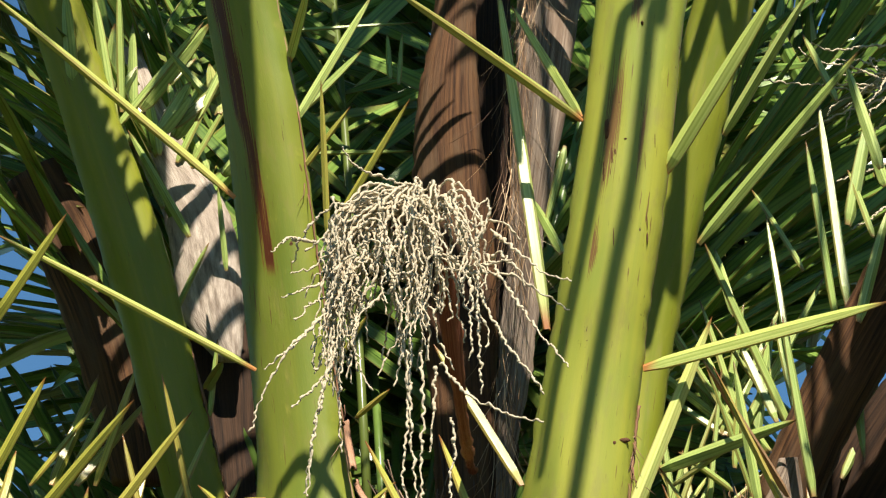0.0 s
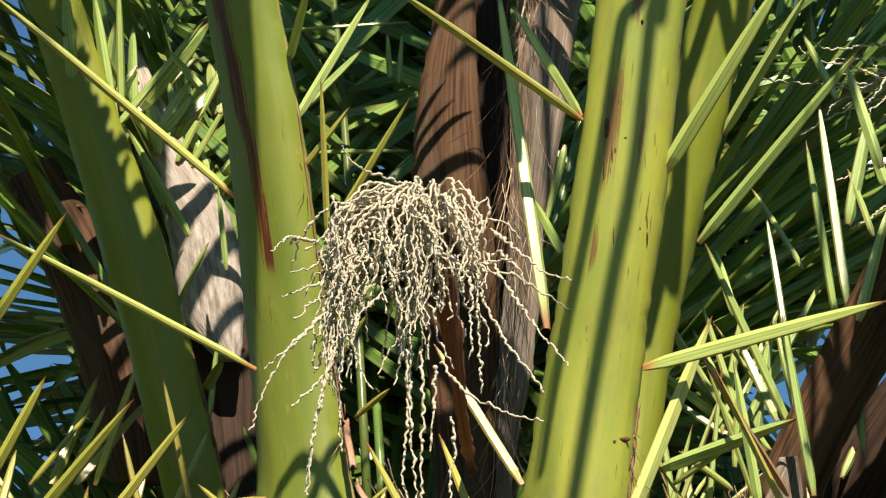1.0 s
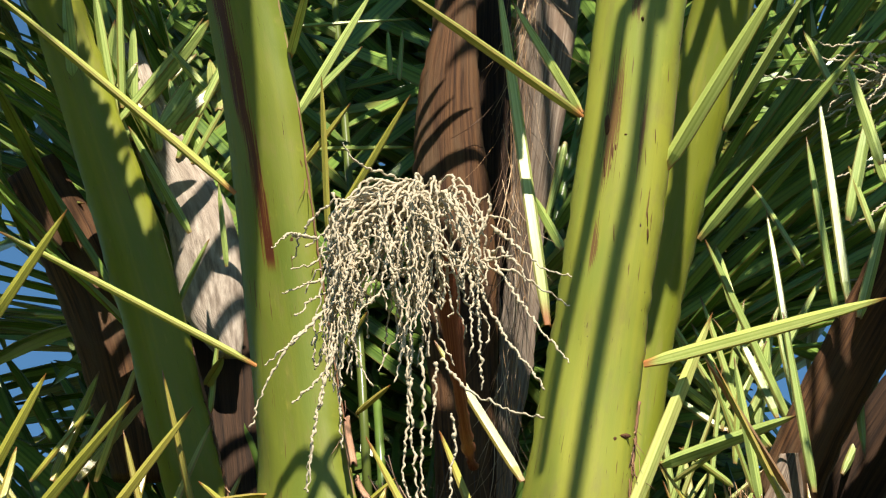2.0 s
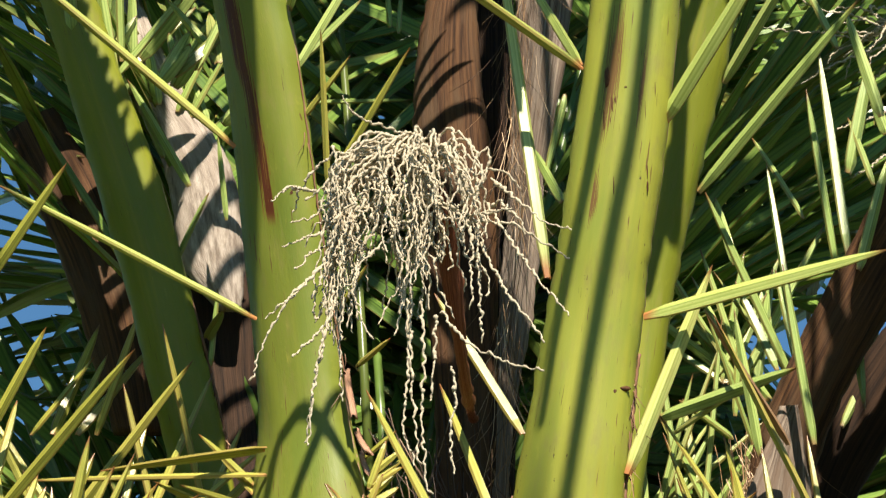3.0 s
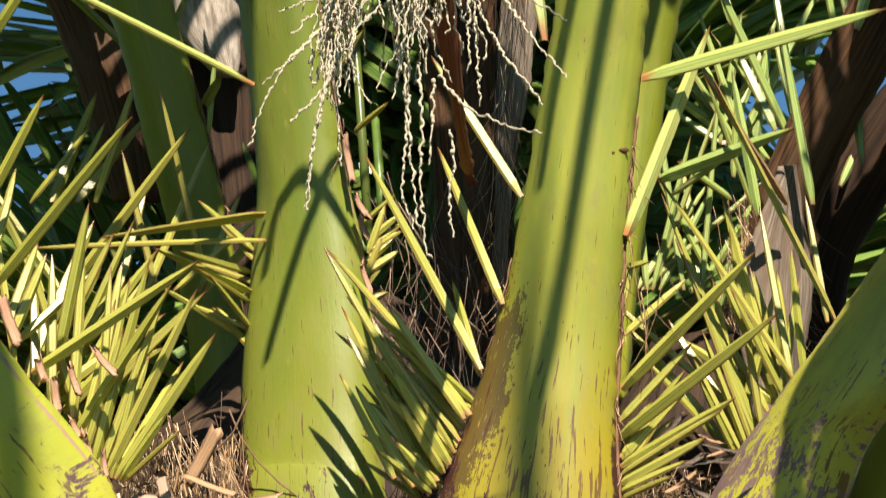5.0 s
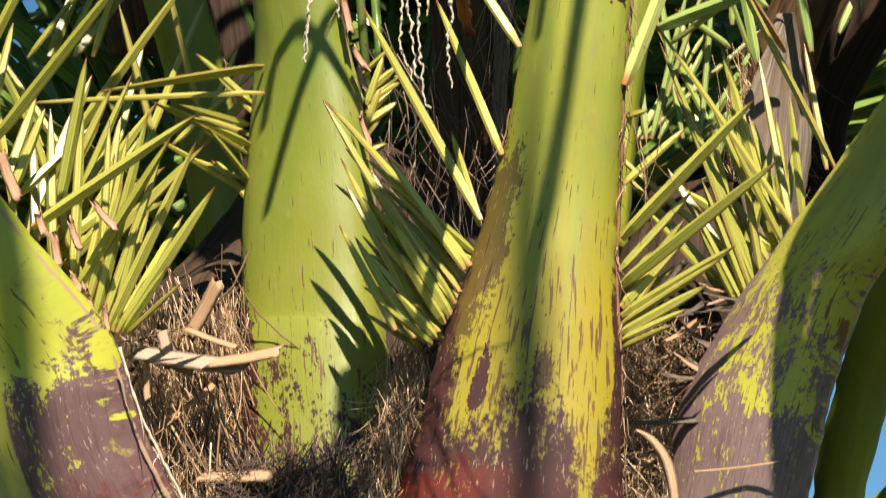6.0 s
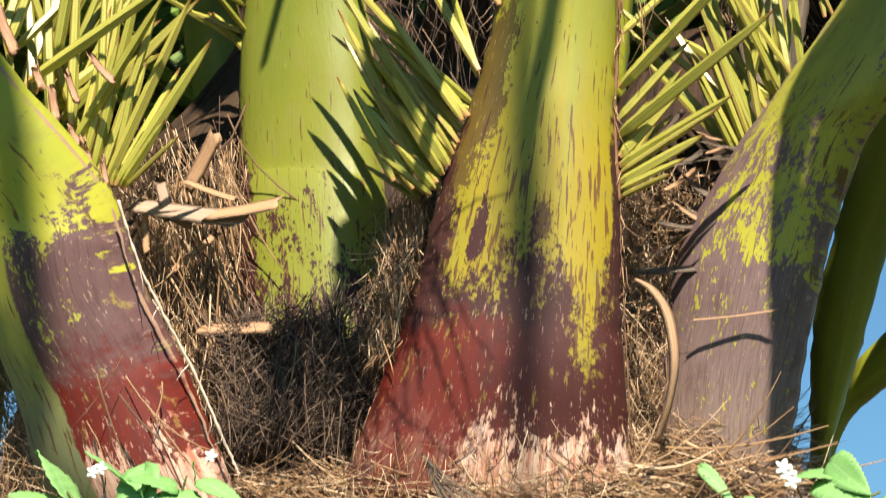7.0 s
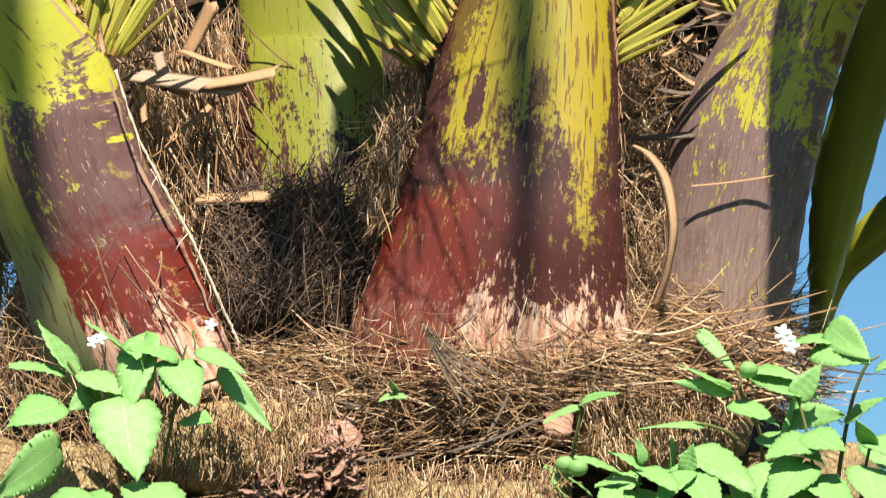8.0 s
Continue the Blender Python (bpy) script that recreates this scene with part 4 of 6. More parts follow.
spines(dead_dark, [((-0.315, 3.750, 3.509), (-0.032, 3.800, 3.558), 14), ((-0.165, 3.700, 3.325), (-0.037, 3.700, 3.328), 12), ((-0.176, 3.600, 3.319), (-0.085, 3.600, 3.491), 24), ((-0.173, 3.650, 3.355), (-0.099, 3.650, 3.440), 30), ((-0.544, 3.700, 3.269), (-0.422, 3.600, 3.206), 24), ((-0.488, 3.700, 3.106), (-0.385, 3.650, 3.078), 20),
    ((-0.067, 3.800, 3.477), (-0.071, 3.800, 3.542), 16), ((-0.056, 3.800, 3.469), (-0.052, 3.800, 3.542), 14), ((0.130, 3.350, 3.035), (0.098, 3.400, 3.127), 24), ((0.136, 3.380, 3.180), (0.110, 3.380, 3.069), 20)], GREEN_LEAF)
# two dark scarlet-brown dry leaflets
spines(right, [((0.348, 3.200, 2.701), (0.255, 3.050, 2.788), 20, 0.4)], SCRAP)

# ---- the palm: the dry flower bunch ----
def twig_path(p, d, length, drop, rng, steps=34):
    pts, x = [np.array(p, float)], np.array(p, float)
    d = unit(np.array(d, float))
    for k in range(steps):
        d = unit(d + np.array((rng.gauss(0, 0.20), rng.gauss(0, 0.15), rng.gauss(0, 0.16) - drop)))
        x = x + d * length / steps
        pts.append(x)
    return pts


def twig(pts, parent, rng, thick=0.00136):
    """One flower twig: crooked, beaded by the scars of its flowers."""
    fine = glide(pts, max(2, int(190 / len(pts))))
    out, radii, along, own = [], [], rng.random(), rng.random() * 50
    for i, p in enumerate(fine):
        along += np.linalg.norm(p - fine[i - 1]) if i else 0.0
        wob = noise.noise_vector(Vector((along * 165, own, 1.0))) * 0.0026 + noise.noise_vector(Vector((along * 420, own, 7.0))) * 0.0009
        knot = max(0.0, noise.noise(Vector((along * 330, own, 4.0))) + 0.15)
        out.append(p + np.array(wob))
        radii.append(thick * (1.1 - 0.5 * i / len(fine)) * (0.66 + 1.1 * knot) * rng.uniform(0.85, 1.15))
    v, f = tube(out, radii, 5)
    return link("twig", v, f, TWIG, parent, None)


bunch = stalk("flower_stalk", [
    ((0.028, 3.36, 2.789), (0.036, 3.36, 2.789), 0.004),
    ((0.021, 3.05, 2.684), (0.03, 3.05, 2.684), 0.004),
    ((0.016, 2.84, 2.625), (0.025, 2.84, 2.625), 0.005),
    ((0.008, 2.722, 2.628), (0.018, 2.722, 2.628), 0.006),
    ((-0.002, 2.660, 2.671), (0.013, 2.660, 2.671), 0.007),
    ((-0.007, 2.619, 2.711), (0.007, 2.619, 2.711), 0.007),
    ((-0.021, 2.604, 2.739), (-0.011, 2.604, 2.734), 0.006),
    ((-0.045, 2.595, 2.732), (-0.043, 2.595, 2.722), 0.005)], FLOWER_STALK, palm, "reddish brown flower stalk with a bunch of dry cream twigs", seed=21)


def build_bunch():
    rng = random.Random(31)
    head = np.array((-0.023, 2.585, 2.701))
    top = np.array((-0.016, 2.595, 2.736))
    for k in range(138):
        # draped twigs: out from the top, over a shoulder of the dome, then hanging
        pick = rng.random()
        x = rng.gauss(-0.069, 0.006) if pick < 0.26 else rng.gauss(-0.013, 0.015) if pick < 0.52 else rng.uniform(-0.074, 0.051)
        hang = rng.uniform(0.027, 0.09) + (rng.uniform(0.0, 0.08) if pick < 0.52 else 0.0)
        near = rng.uniform(-0.045, 0.025)
        shoulder = top + np.array((x, near, 0.010 - 2.4 * x * x - rng.uniform(0.0, 0.040)))
        bend = top + np.array((0.5 * x + rng.gauss(0, 0.006), 0.6 * near, 0.012 + rng.uniform(-0.016, 0.012)))
        sway = rng.gauss(0, 0.010)
        rows = [top + np.array((rng.gauss(0, 0.008), rng.gauss(0, 0.006), rng.gauss(-0.004, 0.005))), bend, shoulder]
        for part in (0.35, 0.7, 1.0):
            rows.append(shoulder + np.array((sway * part + rng.gauss(0, 0.004), rng.gauss(0, 0.004), -hang * part)))
        twig(rows, bunch, rng)
    for k in range(30):
        # loose crooked ones among them
        p = head + np.array((rng.gauss(-0.01, 0.034), rng.gauss(-0.01, 0.024), rng.gauss(0, 0.018)))
        twig(twig_path(p, (rng.gauss(0, 0.5), rng.gauss(-0.2, 0.4), rng.gauss(-0.3, 0.4)), rng.uniform(0.05, 0.12), 0.12, rng, 24), bunch, rng)
    for k in range(12):
        # short curls over the top of the head
        s = k / 11
        p = head + np.array((-0.056 + 0.112 * s, rng.gauss(-0.01, 0.02), 0.030 * math.sin(math.pi * s) - 0.006))
        twig(twig_path(p, (rng.choice((-1, 1)) * 0.8 + rng.gauss(0, 0.4), rng.gauss(-0.5, 0.4), 0.35), rng.uniform(0.05, 0.09), 0.14, rng, 20), bunch, rng)
    for row in (
            [(-0.019, 2.595, 2.755), (-0.040, 2.585, 2.764), (-0.061, 2.576, 2.766), (-0.076, 2.567, 2.772), (-0.086, 2.558, 2.782)],
            [(-0.087, 2.585, 2.707), (-0.106, 2.576, 2.682), (-0.126, 2.567, 2.671)],
            [(-0.087, 2.585, 2.681), (-0.110, 2.567, 2.658), (-0.133, 2.558, 2.646)],
            [(-0.092, 2.585, 2.660), (-0.110, 2.567, 2.642), (-0.122, 2.558, 2.625)],
            [(-0.086, 2.576, 2.667), (-0.104, 2.558, 2.623), (-0.126, 2.539, 2.590), (-0.144, 2.539, 2.555), (-0.156, 2.539, 2.520)],
            [(-0.091, 2.576, 2.646), (-0.113, 2.558, 2.613), (-0.131, 2.539, 2.585), (-0.145, 2.539, 2.573)],
            [(-0.090, 2.576, 2.591), (-0.109, 2.567, 2.566), (-0.123, 2.558, 2.548)],
            [(-0.090, 2.567, 2.612), (-0.097, 2.558, 2.563), (-0.105, 2.558, 2.524), (-0.109, 2.558, 2.470)],
            [(-0.088, 2.567, 2.602), (-0.099, 2.558, 2.558), (-0.107, 2.558, 2.513), (-0.112, 2.567, 2.478)],
            [(0.041, 2.595, 2.722), (0.060, 2.567, 2.693), (0.082, 2.539, 2.660), (0.104, 2.520, 2.644)],
            [(0.036, 2.595, 2.700), (0.057, 2.567, 2.652), (0.076, 2.539, 2.610), (0.102, 2.511, 2.564)],
            [(0.032, 2.585, 2.660), (0.045, 2.567, 2.621), (0.063, 2.548, 2.584), (0.083, 2.539, 2.552)],
            [(-0.002, 2.585, 2.599), (0.017, 2.567, 2.566), (0.045, 2.558, 2.545), (0.080, 2.539, 2.527)],
            [(-0.025, 2.585, 2.620), (-0.027, 2.576, 2.566), (-0.025, 2.576, 2.515), (-0.019, 2.576, 2.460)],
            [(-0.019, 2.585, 2.609), (-0.016, 2.576, 2.555), (-0.018, 2.576, 2.506), (-0.014, 2.576, 2.446), (-0.010, 2.576, 2.435)],
            [(-0.030, 2.585, 2.609), (-0.029, 2.576, 2.545), (-0.033, 2.576, 2.491), (-0.023, 2.576, 2.460)],
            [(-0.007, 2.585, 2.594), (-0.008, 2.585, 2.549), (-0.011, 2.585, 2.519)],
            [(0.007, 2.585, 2.549), (0.010, 2.585, 2.519), (0.005, 2.585, 2.487), (0.009, 2.585, 2.456)],
            [(0.029, 2.585, 2.650), (0.030, 2.576, 2.616), (0.031, 2.576, 2.585), (0.032, 2.576, 2.566)],
            [(0.022, 2.585, 2.691), (0.032, 2.576, 2.708), (0.038, 2.576, 2.728), (0.037, 2.576, 2.744), (0.021, 2.567, 2.714), (0.015, 2.567, 2.688)],
            [(-0.031, 2.567, 2.704), (-0.044, 2.539, 2.675), (-0.039, 2.539, 2.658), (-0.025, 2.548, 2.666), (-0.023, 2.558, 2.689)],
            [(0.021, 2.576, 2.682), (0.040, 2.558, 2.676), (0.057, 2.548, 2.675)],
            [(-0.084, 2.585, 2.620), (-0.086, 2.585, 2.569), (-0.083, 2.585, 2.519)]):
        twig(row, bunch, rng)


build_bunch()
# a second bunch at the side, farther back
bunch_far = stalk("flower_stalk", [
    ((0.594, 3.500, 3.187), (0.601, 3.500, 3.176), 0.006),
    ((0.560, 3.500, 3.274), (0.566, 3.500, 3.263), 0.006),
    ((0.530, 3.500, 3.318), (0.532, 3.500, 3.307), 0.005),
    ((0.511, 3.500, 3.325), (0.512, 3.500, 3.318), 0.004)], SCRAP, palm, "flower stalk with thin dry twigs", seed=22)


def build_far_bunch():
    rng = random.Random(8)
    for row in ([(0.520, 3.500, 3.314), (0.468, 3.480, 3.308), (0.413, 3.460, 3.298), (0.354, 3.450, 3.301)],
                [(0.520, 3.500, 3.318), (0.476, 3.480, 3.330), (0.434, 3.460, 3.327), (0.409, 3.450, 3.340)],
                [(0.520, 3.500, 3.370), (0.484, 3.480, 3.356), (0.448, 3.460, 3.343), (0.424, 3.450, 3.346)],
                [(0.519, 3.500, 3.303), (0.480, 3.480, 3.279), (0.437, 3.460, 3.251), (0.408, 3.450, 3.226)],
                [(0.525, 3.500, 3.223), (0.489, 3.480, 3.199), (0.447, 3.460, 3.174)],
                [(0.522, 3.500, 3.173), (0.492, 3.480, 3.142), (0.460, 3.460, 3.114)]):
        twig(row, bunch_far, rng, 0.0016)
    for k in range(26):
        p = np.array((0.530, 3.500, 3.310)) + np.array((rng.gauss(0.01, 0.012), rng.gauss(0, 0.02), rng.gauss(0, 0.014)))
        twig(twig_path(p, (rng.gauss(-0.5, 0.6), rng.gauss(0, 0.5), rng.gauss(0.1, 0.5)), rng.uniform(0.06, 0.14), 0.06, rng, 20), bunch_far, rng, 0.0016)


build_far_bunch()

# ---- the palm: fibre, husk shreds and scraps at the feet of the stalks ----
thicket("fibre", [(-0.308, 3.120, 2.423), (-0.194, 3.160, 2.429), (-0.175, 3.100, 2.138), (-0.246, 3.060, 2.133)], 1365, 0.07, 0.00035, FIBRE, palm, 0.03, (0.22, 0, -1), 0.28, 1, "pale tangled palm fibre")
thicket("fibre", [(-0.159, 3.160, 2.276), (-0.036, 3.120, 2.334), (-0.084, 3.020, 2.078), (-0.209, 3.050, 2.087)], 1755, 0.06, 0.00035, SHADED_FIBRE, palm, 0.04, (-0.3, 0, -1), 0.8, 2, "matted palm fibre darkened for shade")
thicket("fibre", [(-0.051, 3.060, 2.358), (-0.013, 3.020, 2.346), (-0.049, 3.000, 2.188), (-0.097, 3.060, 2.202)], 682, 0.05, 0.00035, FIBRE, palm, 0.02, (-0.2, 0, -1), 0.5, 3)
thicket("fibre", [(0.165, 3.060, 2.361), (0.258, 3.120, 2.385), (0.207, 3.060, 2.074), (0.147, 3.020, 2.070)], 1365, 0.06, 0.00035, FIBRE, palm, 0.025, (0, 0, -1), 0.8, 4, "pale tangled palm fibre")
thicket("fibre", [(-0.190, 3.000, 2.088), (0.166, 2.960, 2.079), (0.163, 2.960, 2.018), (-0.190, 2.980, 2.023)], 2535, 0.07, 0.00048, FIBRE, palm, 0.03, (1, 0, -0.15), 0.5, 5, "matted dry fibre and shreds")
thicket("fibre", [(0.113, 3.000, 2.109), (0.315, 3.060, 2.145), (0.337, 3.040, 2.024), (0.124, 3.000, 2.025)], 2535, 0.06, 0.00041, FIBRE, palm, 0.03, (1, 0, -0.3), 0.6, 6)
thicket("fibre", [(-0.214, 2.960, 2.026), (0.097, 2.950, 2.013), (0.093, 2.930, 1.925), (-0.214, 2.930, 1.936)], 643, 0.05, 0.00048, FIBRE, palm, 0.02, (1, 0, 0.2), 0.6, 7)
thicket("fibre", [(-0.441, 3.000, 2.128), (-0.277, 3.000, 2.102), (-0.256, 2.960, 1.941), (-0.439, 2.980, 1.950)], 741, 0.05, 0.00041, FIBRE, palm, 0.03, (0.3, 0, -1), 0.7, 8)
thicket("fibre", [(-0.458, 3.120, 2.277), (-0.394, 3.120, 2.275), (-0.367, 3.060, 2.063), (-0.453, 3.080, 2.069)], 780, 0.05, 0.00041, FIBRE, palm, 0.03, (0.2, 0, -1), 0.7, 9)
thicket("fibre", [(0.303, 3.340, 2.726), (0.380, 3.340, 2.724), (0.355, 3.300, 2.527), (0.286, 3.300, 2.529)], 585, 0.08, 0.00035, FIBRE, palm, 0.02, (0.1, 0, -1), 0.25, 10)
thicket("fibre", [(0.075, 3.380, 3.380), (0.113, 3.380, 3.380), (0.068, 3.360, 2.692), (0.050, 3.360, 2.692)], 156, 0.12, 0.00035, FIBRE, palm, 0.015, (-0.05, 0, -1), 0.1, 11)

def strap(a, b, wide, bow=0.0012, mat=SCRAP, seed=1, twist=0.12):
    """A torn dry strap of husk, ragged at both ends, slightly bowed and twisted."""
    rng = random.Random(seed)
    a, b = np.array(a, float), np.array(b, float)
    axis = unit(b - a)
    side = unit(np.cross(axis, (0.1, -0.8, 0.6)))
    face = np.cross(axis, side)
    verts, uvs, n = [], [], 12
    for i in range(n):
        s = i / (n - 1)
        q = twist * (s - 0.5)
        g, h = side * math.cos(q) + face * math.sin(q), face * math.cos(q) - side * math.sin(q)
        c = a + (b - a) * s + h * bow * math.sin(math.pi * s)
        for x, up in ((-1, 0), (-0.4, 0.15), (0.3, 0.1), (1, -0.05), (0.3, -0.12), (-0.4, -0.08)):
            w = wide / 2 * (1 + 0.12 * noise.noise(Vector((seed * 3, s * 7, x))))
            end = (rng.uniform(-1, 1) * 0.006 if i in (0, n - 1) else 0.0)
            verts.append(c + g * w * x + h * wide * 0.25 * up + axis * end)
            uvs.append((0.5 + 0.5 * x, s * 0.1))
    link("husk_shred", verts, grid_faces(n, 6), mat, palm, uvs)


for k, (base, tip, wide) in enumerate((((-0.245, 3.080, 2.385), (-0.216, 3.060, 2.431), 34), ((-0.295, 3.060, 2.366), (-0.189, 3.020, 2.338), 52), ((-0.220, 3.030, 2.346), (-0.154, 2.990, 2.345), 44), ((-0.259, 3.050, 2.350), (-0.269, 3.060, 2.390), 24),
                                       ((-0.245, 3.070, 2.390), (-0.198, 3.030, 2.361), 18), ((-0.235, 3.050, 2.242), (-0.164, 3.000, 2.231), 42), ((0.231, 3.020, 2.240), (0.238, 3.040, 2.309), 22), ((0.160, 3.040, 2.283), (0.250, 3.020, 2.280), 20), ((0.165, 3.060, 2.304), (0.236, 3.080, 2.337), 18),
                                       ((0.166, 3.040, 2.237), (0.199, 3.050, 2.260), 20), ((0.221, 3.000, 2.226), (0.294, 2.970, 2.226), 6), ((-0.259, 3.060, 2.300), (-0.216, 3.070, 2.339), 16), ((-0.284, 3.060, 2.367), (-0.241, 3.050, 2.341), 20), ((-0.281, 3.050, 2.317), (-0.283, 3.050, 2.353), 14))):
    strap(base, tip, wide * PX, seed=k, mat=PALE_STRAP if k in (1, 3, 12) else GREY_HUSK if k in (7, 8) else SCRAP)
for k in range(5):
    strap((-0.025, 2.920, 2.091), tuple(np.array((0.022, 2.880, 2.025)) + np.array((0.008 * (k - 2), 0, 0.006 * (k - 2)))), 7 * PX, 0.006, GREY_HUSK, 40 + k)
for k, (base, tip, wide) in enumerate((((-0.009, 2.900, 1.974), (0.075, 2.900, 2.001), 8), ((-0.103, 2.920, 1.973), (-0.034, 2.900, 1.975), 9), ((0.138, 2.940, 2.030), (0.174, 2.940, 2.075), 8), ((-0.142, 2.940, 2.046), (-0.083, 2.930, 2.022), 8), ((0.026, 2.900, 1.988), (0.047, 2.920, 2.025), 7))):
    strap(base, tip, wide * PX, 0.004, GREY_HUSK, 60 + k)


# red torn shreds of sheath between the old leaf feet
shreds = random.Random(91)
for k in range(90):
    at = np.array((-0.138, 2.900, 1.949)) + np.array((shreds.uniform(-0.055, 0.05), shreds.uniform(-0.012, 0.012), 0.0))
    at[2] += 0.45 * (at[0] - (-0.138)) + shreds.uniform(-0.025, 0.022)
    way = np.array((shreds.gauss(0.4, 0.7), shreds.gauss(0, 0.12), shreds.gauss(0.1, 0.5)))
    strap(tuple(at), tuple(at + unit(way) * shreds.uniform(0.006, 0.018)), shreds.uniform(0.003, 0.008), 0.002, PINK, 200 + k, 0.5)
# grey scraps of dry sheath caught in the fibre
for k in range(26):
    at = np.array((0.217, 3.060, 2.367)) + np.array((shreds.uniform(-0.05, 0.05), shreds.uniform(-0.02, 0.02), shreds.uniform(-0.07, 0.06)))
    way = np.array((shreds.gauss(1.0, 0.4), shreds.gauss(0, 0.2), shreds.gauss(0.2, 0.5)))
    strap(tuple(at), tuple(at + unit(way) * shreds.uniform(0.02, 0.055)), shreds.uniform(0.003, 0.009), 0.003, GREY_HUSK if k % 3 else SCRAP, 300 + k, 0.8)


# broad dry bases of the leaflets along the sunlit stalk
for k, (base, tip, wide) in enumerate((((-0.096, 3.12, 2.752), (-0.089, 3.12, 2.704), 20), ((-0.086, 3.12, 2.69), (-0.074, 3.12, 2.666), 20), ((-0.081, 3.12, 2.666), (-0.074, 3.12, 2.644), 16), ((-0.08, 3.12, 2.619), (-0.072, 3.12, 2.59), 16), ((-0.405, 2.93, 2.522), (-0.389, 2.93, 2.478), 30),
                                       ((-0.371, 2.93, 2.467), (-0.364, 2.93, 2.443), 22),
                                       ((-0.355, 2.93, 2.442), (-0.351, 2.93, 2.411), 22),
                                       ((-0.341, 2.93, 2.458), (-0.333, 2.93, 2.431), 18),
                                       ((-0.32, 2.93, 2.475), (-0.3, 2.93, 2.449), 22),
                                       ((-0.339, 2.93, 2.407), (-0.327, 2.93, 2.387), 18),
                                       ((-0.327, 2.93, 2.394), (-0.321, 2.93, 2.372), 18),
                                       ((-0.309, 2.93, 2.377), (-0.306, 2.93, 2.351), 14))):
    strap(base, tip, wide * PX * 0.75, 0.003, LEAF_BASE, 400 + k, 0.5)


def rim(parent, rows, wide, seed, mat=None, strands=26):
    """The pale, frayed margin of a stalk's foot: a thin ragged ribbon with loose ends."""
    rng = random.Random(seed)
    pts = glide(rows, 14)
    pieces = [tube([p + np.array((rng.gauss(0, 0.0003), rng.gauss(-0.0005, 0.0004), 0)) for p in pts], [wide * rng.uniform(0.55, 1.0) for _ in pts], 5)]
    for _ in range(strands):
        i = rng.randrange(2, len(pts) - 4)
        d = unit(np.array((rng.gauss(0, 0.35), rng.gauss(-0.2, 0.2), -1.0)))
        a = pts[i] + np.array((rng.gauss(0, 0.002), -0.003, 0))
        l = rng.uniform(0.01, 0.035)
        pieces.append(tube([a, a + d * l * 0.5, a + d * l + np.array((rng.gauss(0, 0.004), 0, 0))], [0.0006, 0.0005, 0.0002], 3))
    v, f, _ = join(pieces)
    link("frayed_margin", v, f, mat or RIM, parent, None, "dry frayed margin")


rim(low, [(-0.190, 2.950, 2.085), (-0.202, 2.944, 2.112), (-0.228, 2.935, 2.175), (-0.254, 2.925, 2.227), (-0.276, 2.916, 2.274), (-0.293, 2.908, 2.330)], 0.0018, 1, None, 9)
rim(right, [(0.203, 3.098, 2.190), (0.213, 3.090, 2.257), (0.227, 3.089, 2.308), (0.258, 3.080, 2.358), (0.292, 3.062, 2.405)], 0.0024, 2, None, 9)
rim(front, [(-0.100, 2.990, 2.085), (-0.080, 2.990, 2.133), (-0.060, 2.990, 2.182), (-0.044, 2.990, 2.232), (-0.026, 2.990, 2.285)], 0.0012, 3, BROWN_RIM)
rim(front, [(0.160, 2.976, 2.080), (0.160, 2.974, 2.130), (0.159, 2.969, 2.200), (0.158, 2.968, 2.279), (0.159, 2.968, 2.330)], 0.0010, 4, BROWN_RIM)
rim(front, [(0.158, 2.968, 2.330), (0.157, 2.968, 2.406), (0.162, 2.968, 2.475), (0.168, 2.960, 2.560), (0.175, 2.952, 2.630), (0.184, 2.945, 2.700)], 0.0024, 5, BROWN_RIM, 44)
rim(front, [(-0.004, 2.990, 2.350), (0.020, 2.990, 2.412), (0.044, 2.988, 2.485), (0.064, 2.981, 2.572)], 0.0018, 6, BROWN_RIM, 24)
rim(left, [(-0.201, 3.150, 2.290), (-0.199, 3.178, 2.380), (-0.194, 3.203, 2.460), (-0.190, 3.213, 2.560), (-0.184, 3.222, 2.660), (-0.183, 3.212, 2.745)], 0.0026, 7, BROWN_RIM, 50)
rim(left, [(-0.092, 3.143, 2.715), (-0.110, 3.133, 2.821), (-0.127, 3.112, 2.930), (-0.148, 3.083, 3.076)], 0.0013, 8, BROWN_RIM, 10)
rim(back_left, [(-0.204, 3.465, 2.580), (-0.231, 3.485, 2.765), (-0.247, 3.475, 2.845), (-0.281, 3.455, 2.974)], 0.0022, 9, BROWN_RIM, 20)


def curl():
    pts = glide([(0.171, 2.980, 2.261), (0.183, 2.960, 2.247), (0.196, 2.950, 2.220), (0.200, 2.940, 2.177), (0.194, 2.950, 2.138), (0.183, 2.970, 2.108)], 6)
    verts, uvs = [], []
    for i, p in enumerate(pts):
        w = 0.0048 * (0.45 + 0.7 * math.sin(math.pi * min(0.9, 0.15 + i / len(pts))))
        for x, y in ((-w, 0.0), (0, -0.003), (w, 0.0), (0, 0.0015)):
            verts.append(p + np.array((x, y, 0)))
            uvs.append((0.5 + x * 60, i * 0.01))
    link("husk_shred", verts, grid_faces(len(pts), 4), SCRAP, palm, uvs, "curled orange-brown strip of husk")


curl()

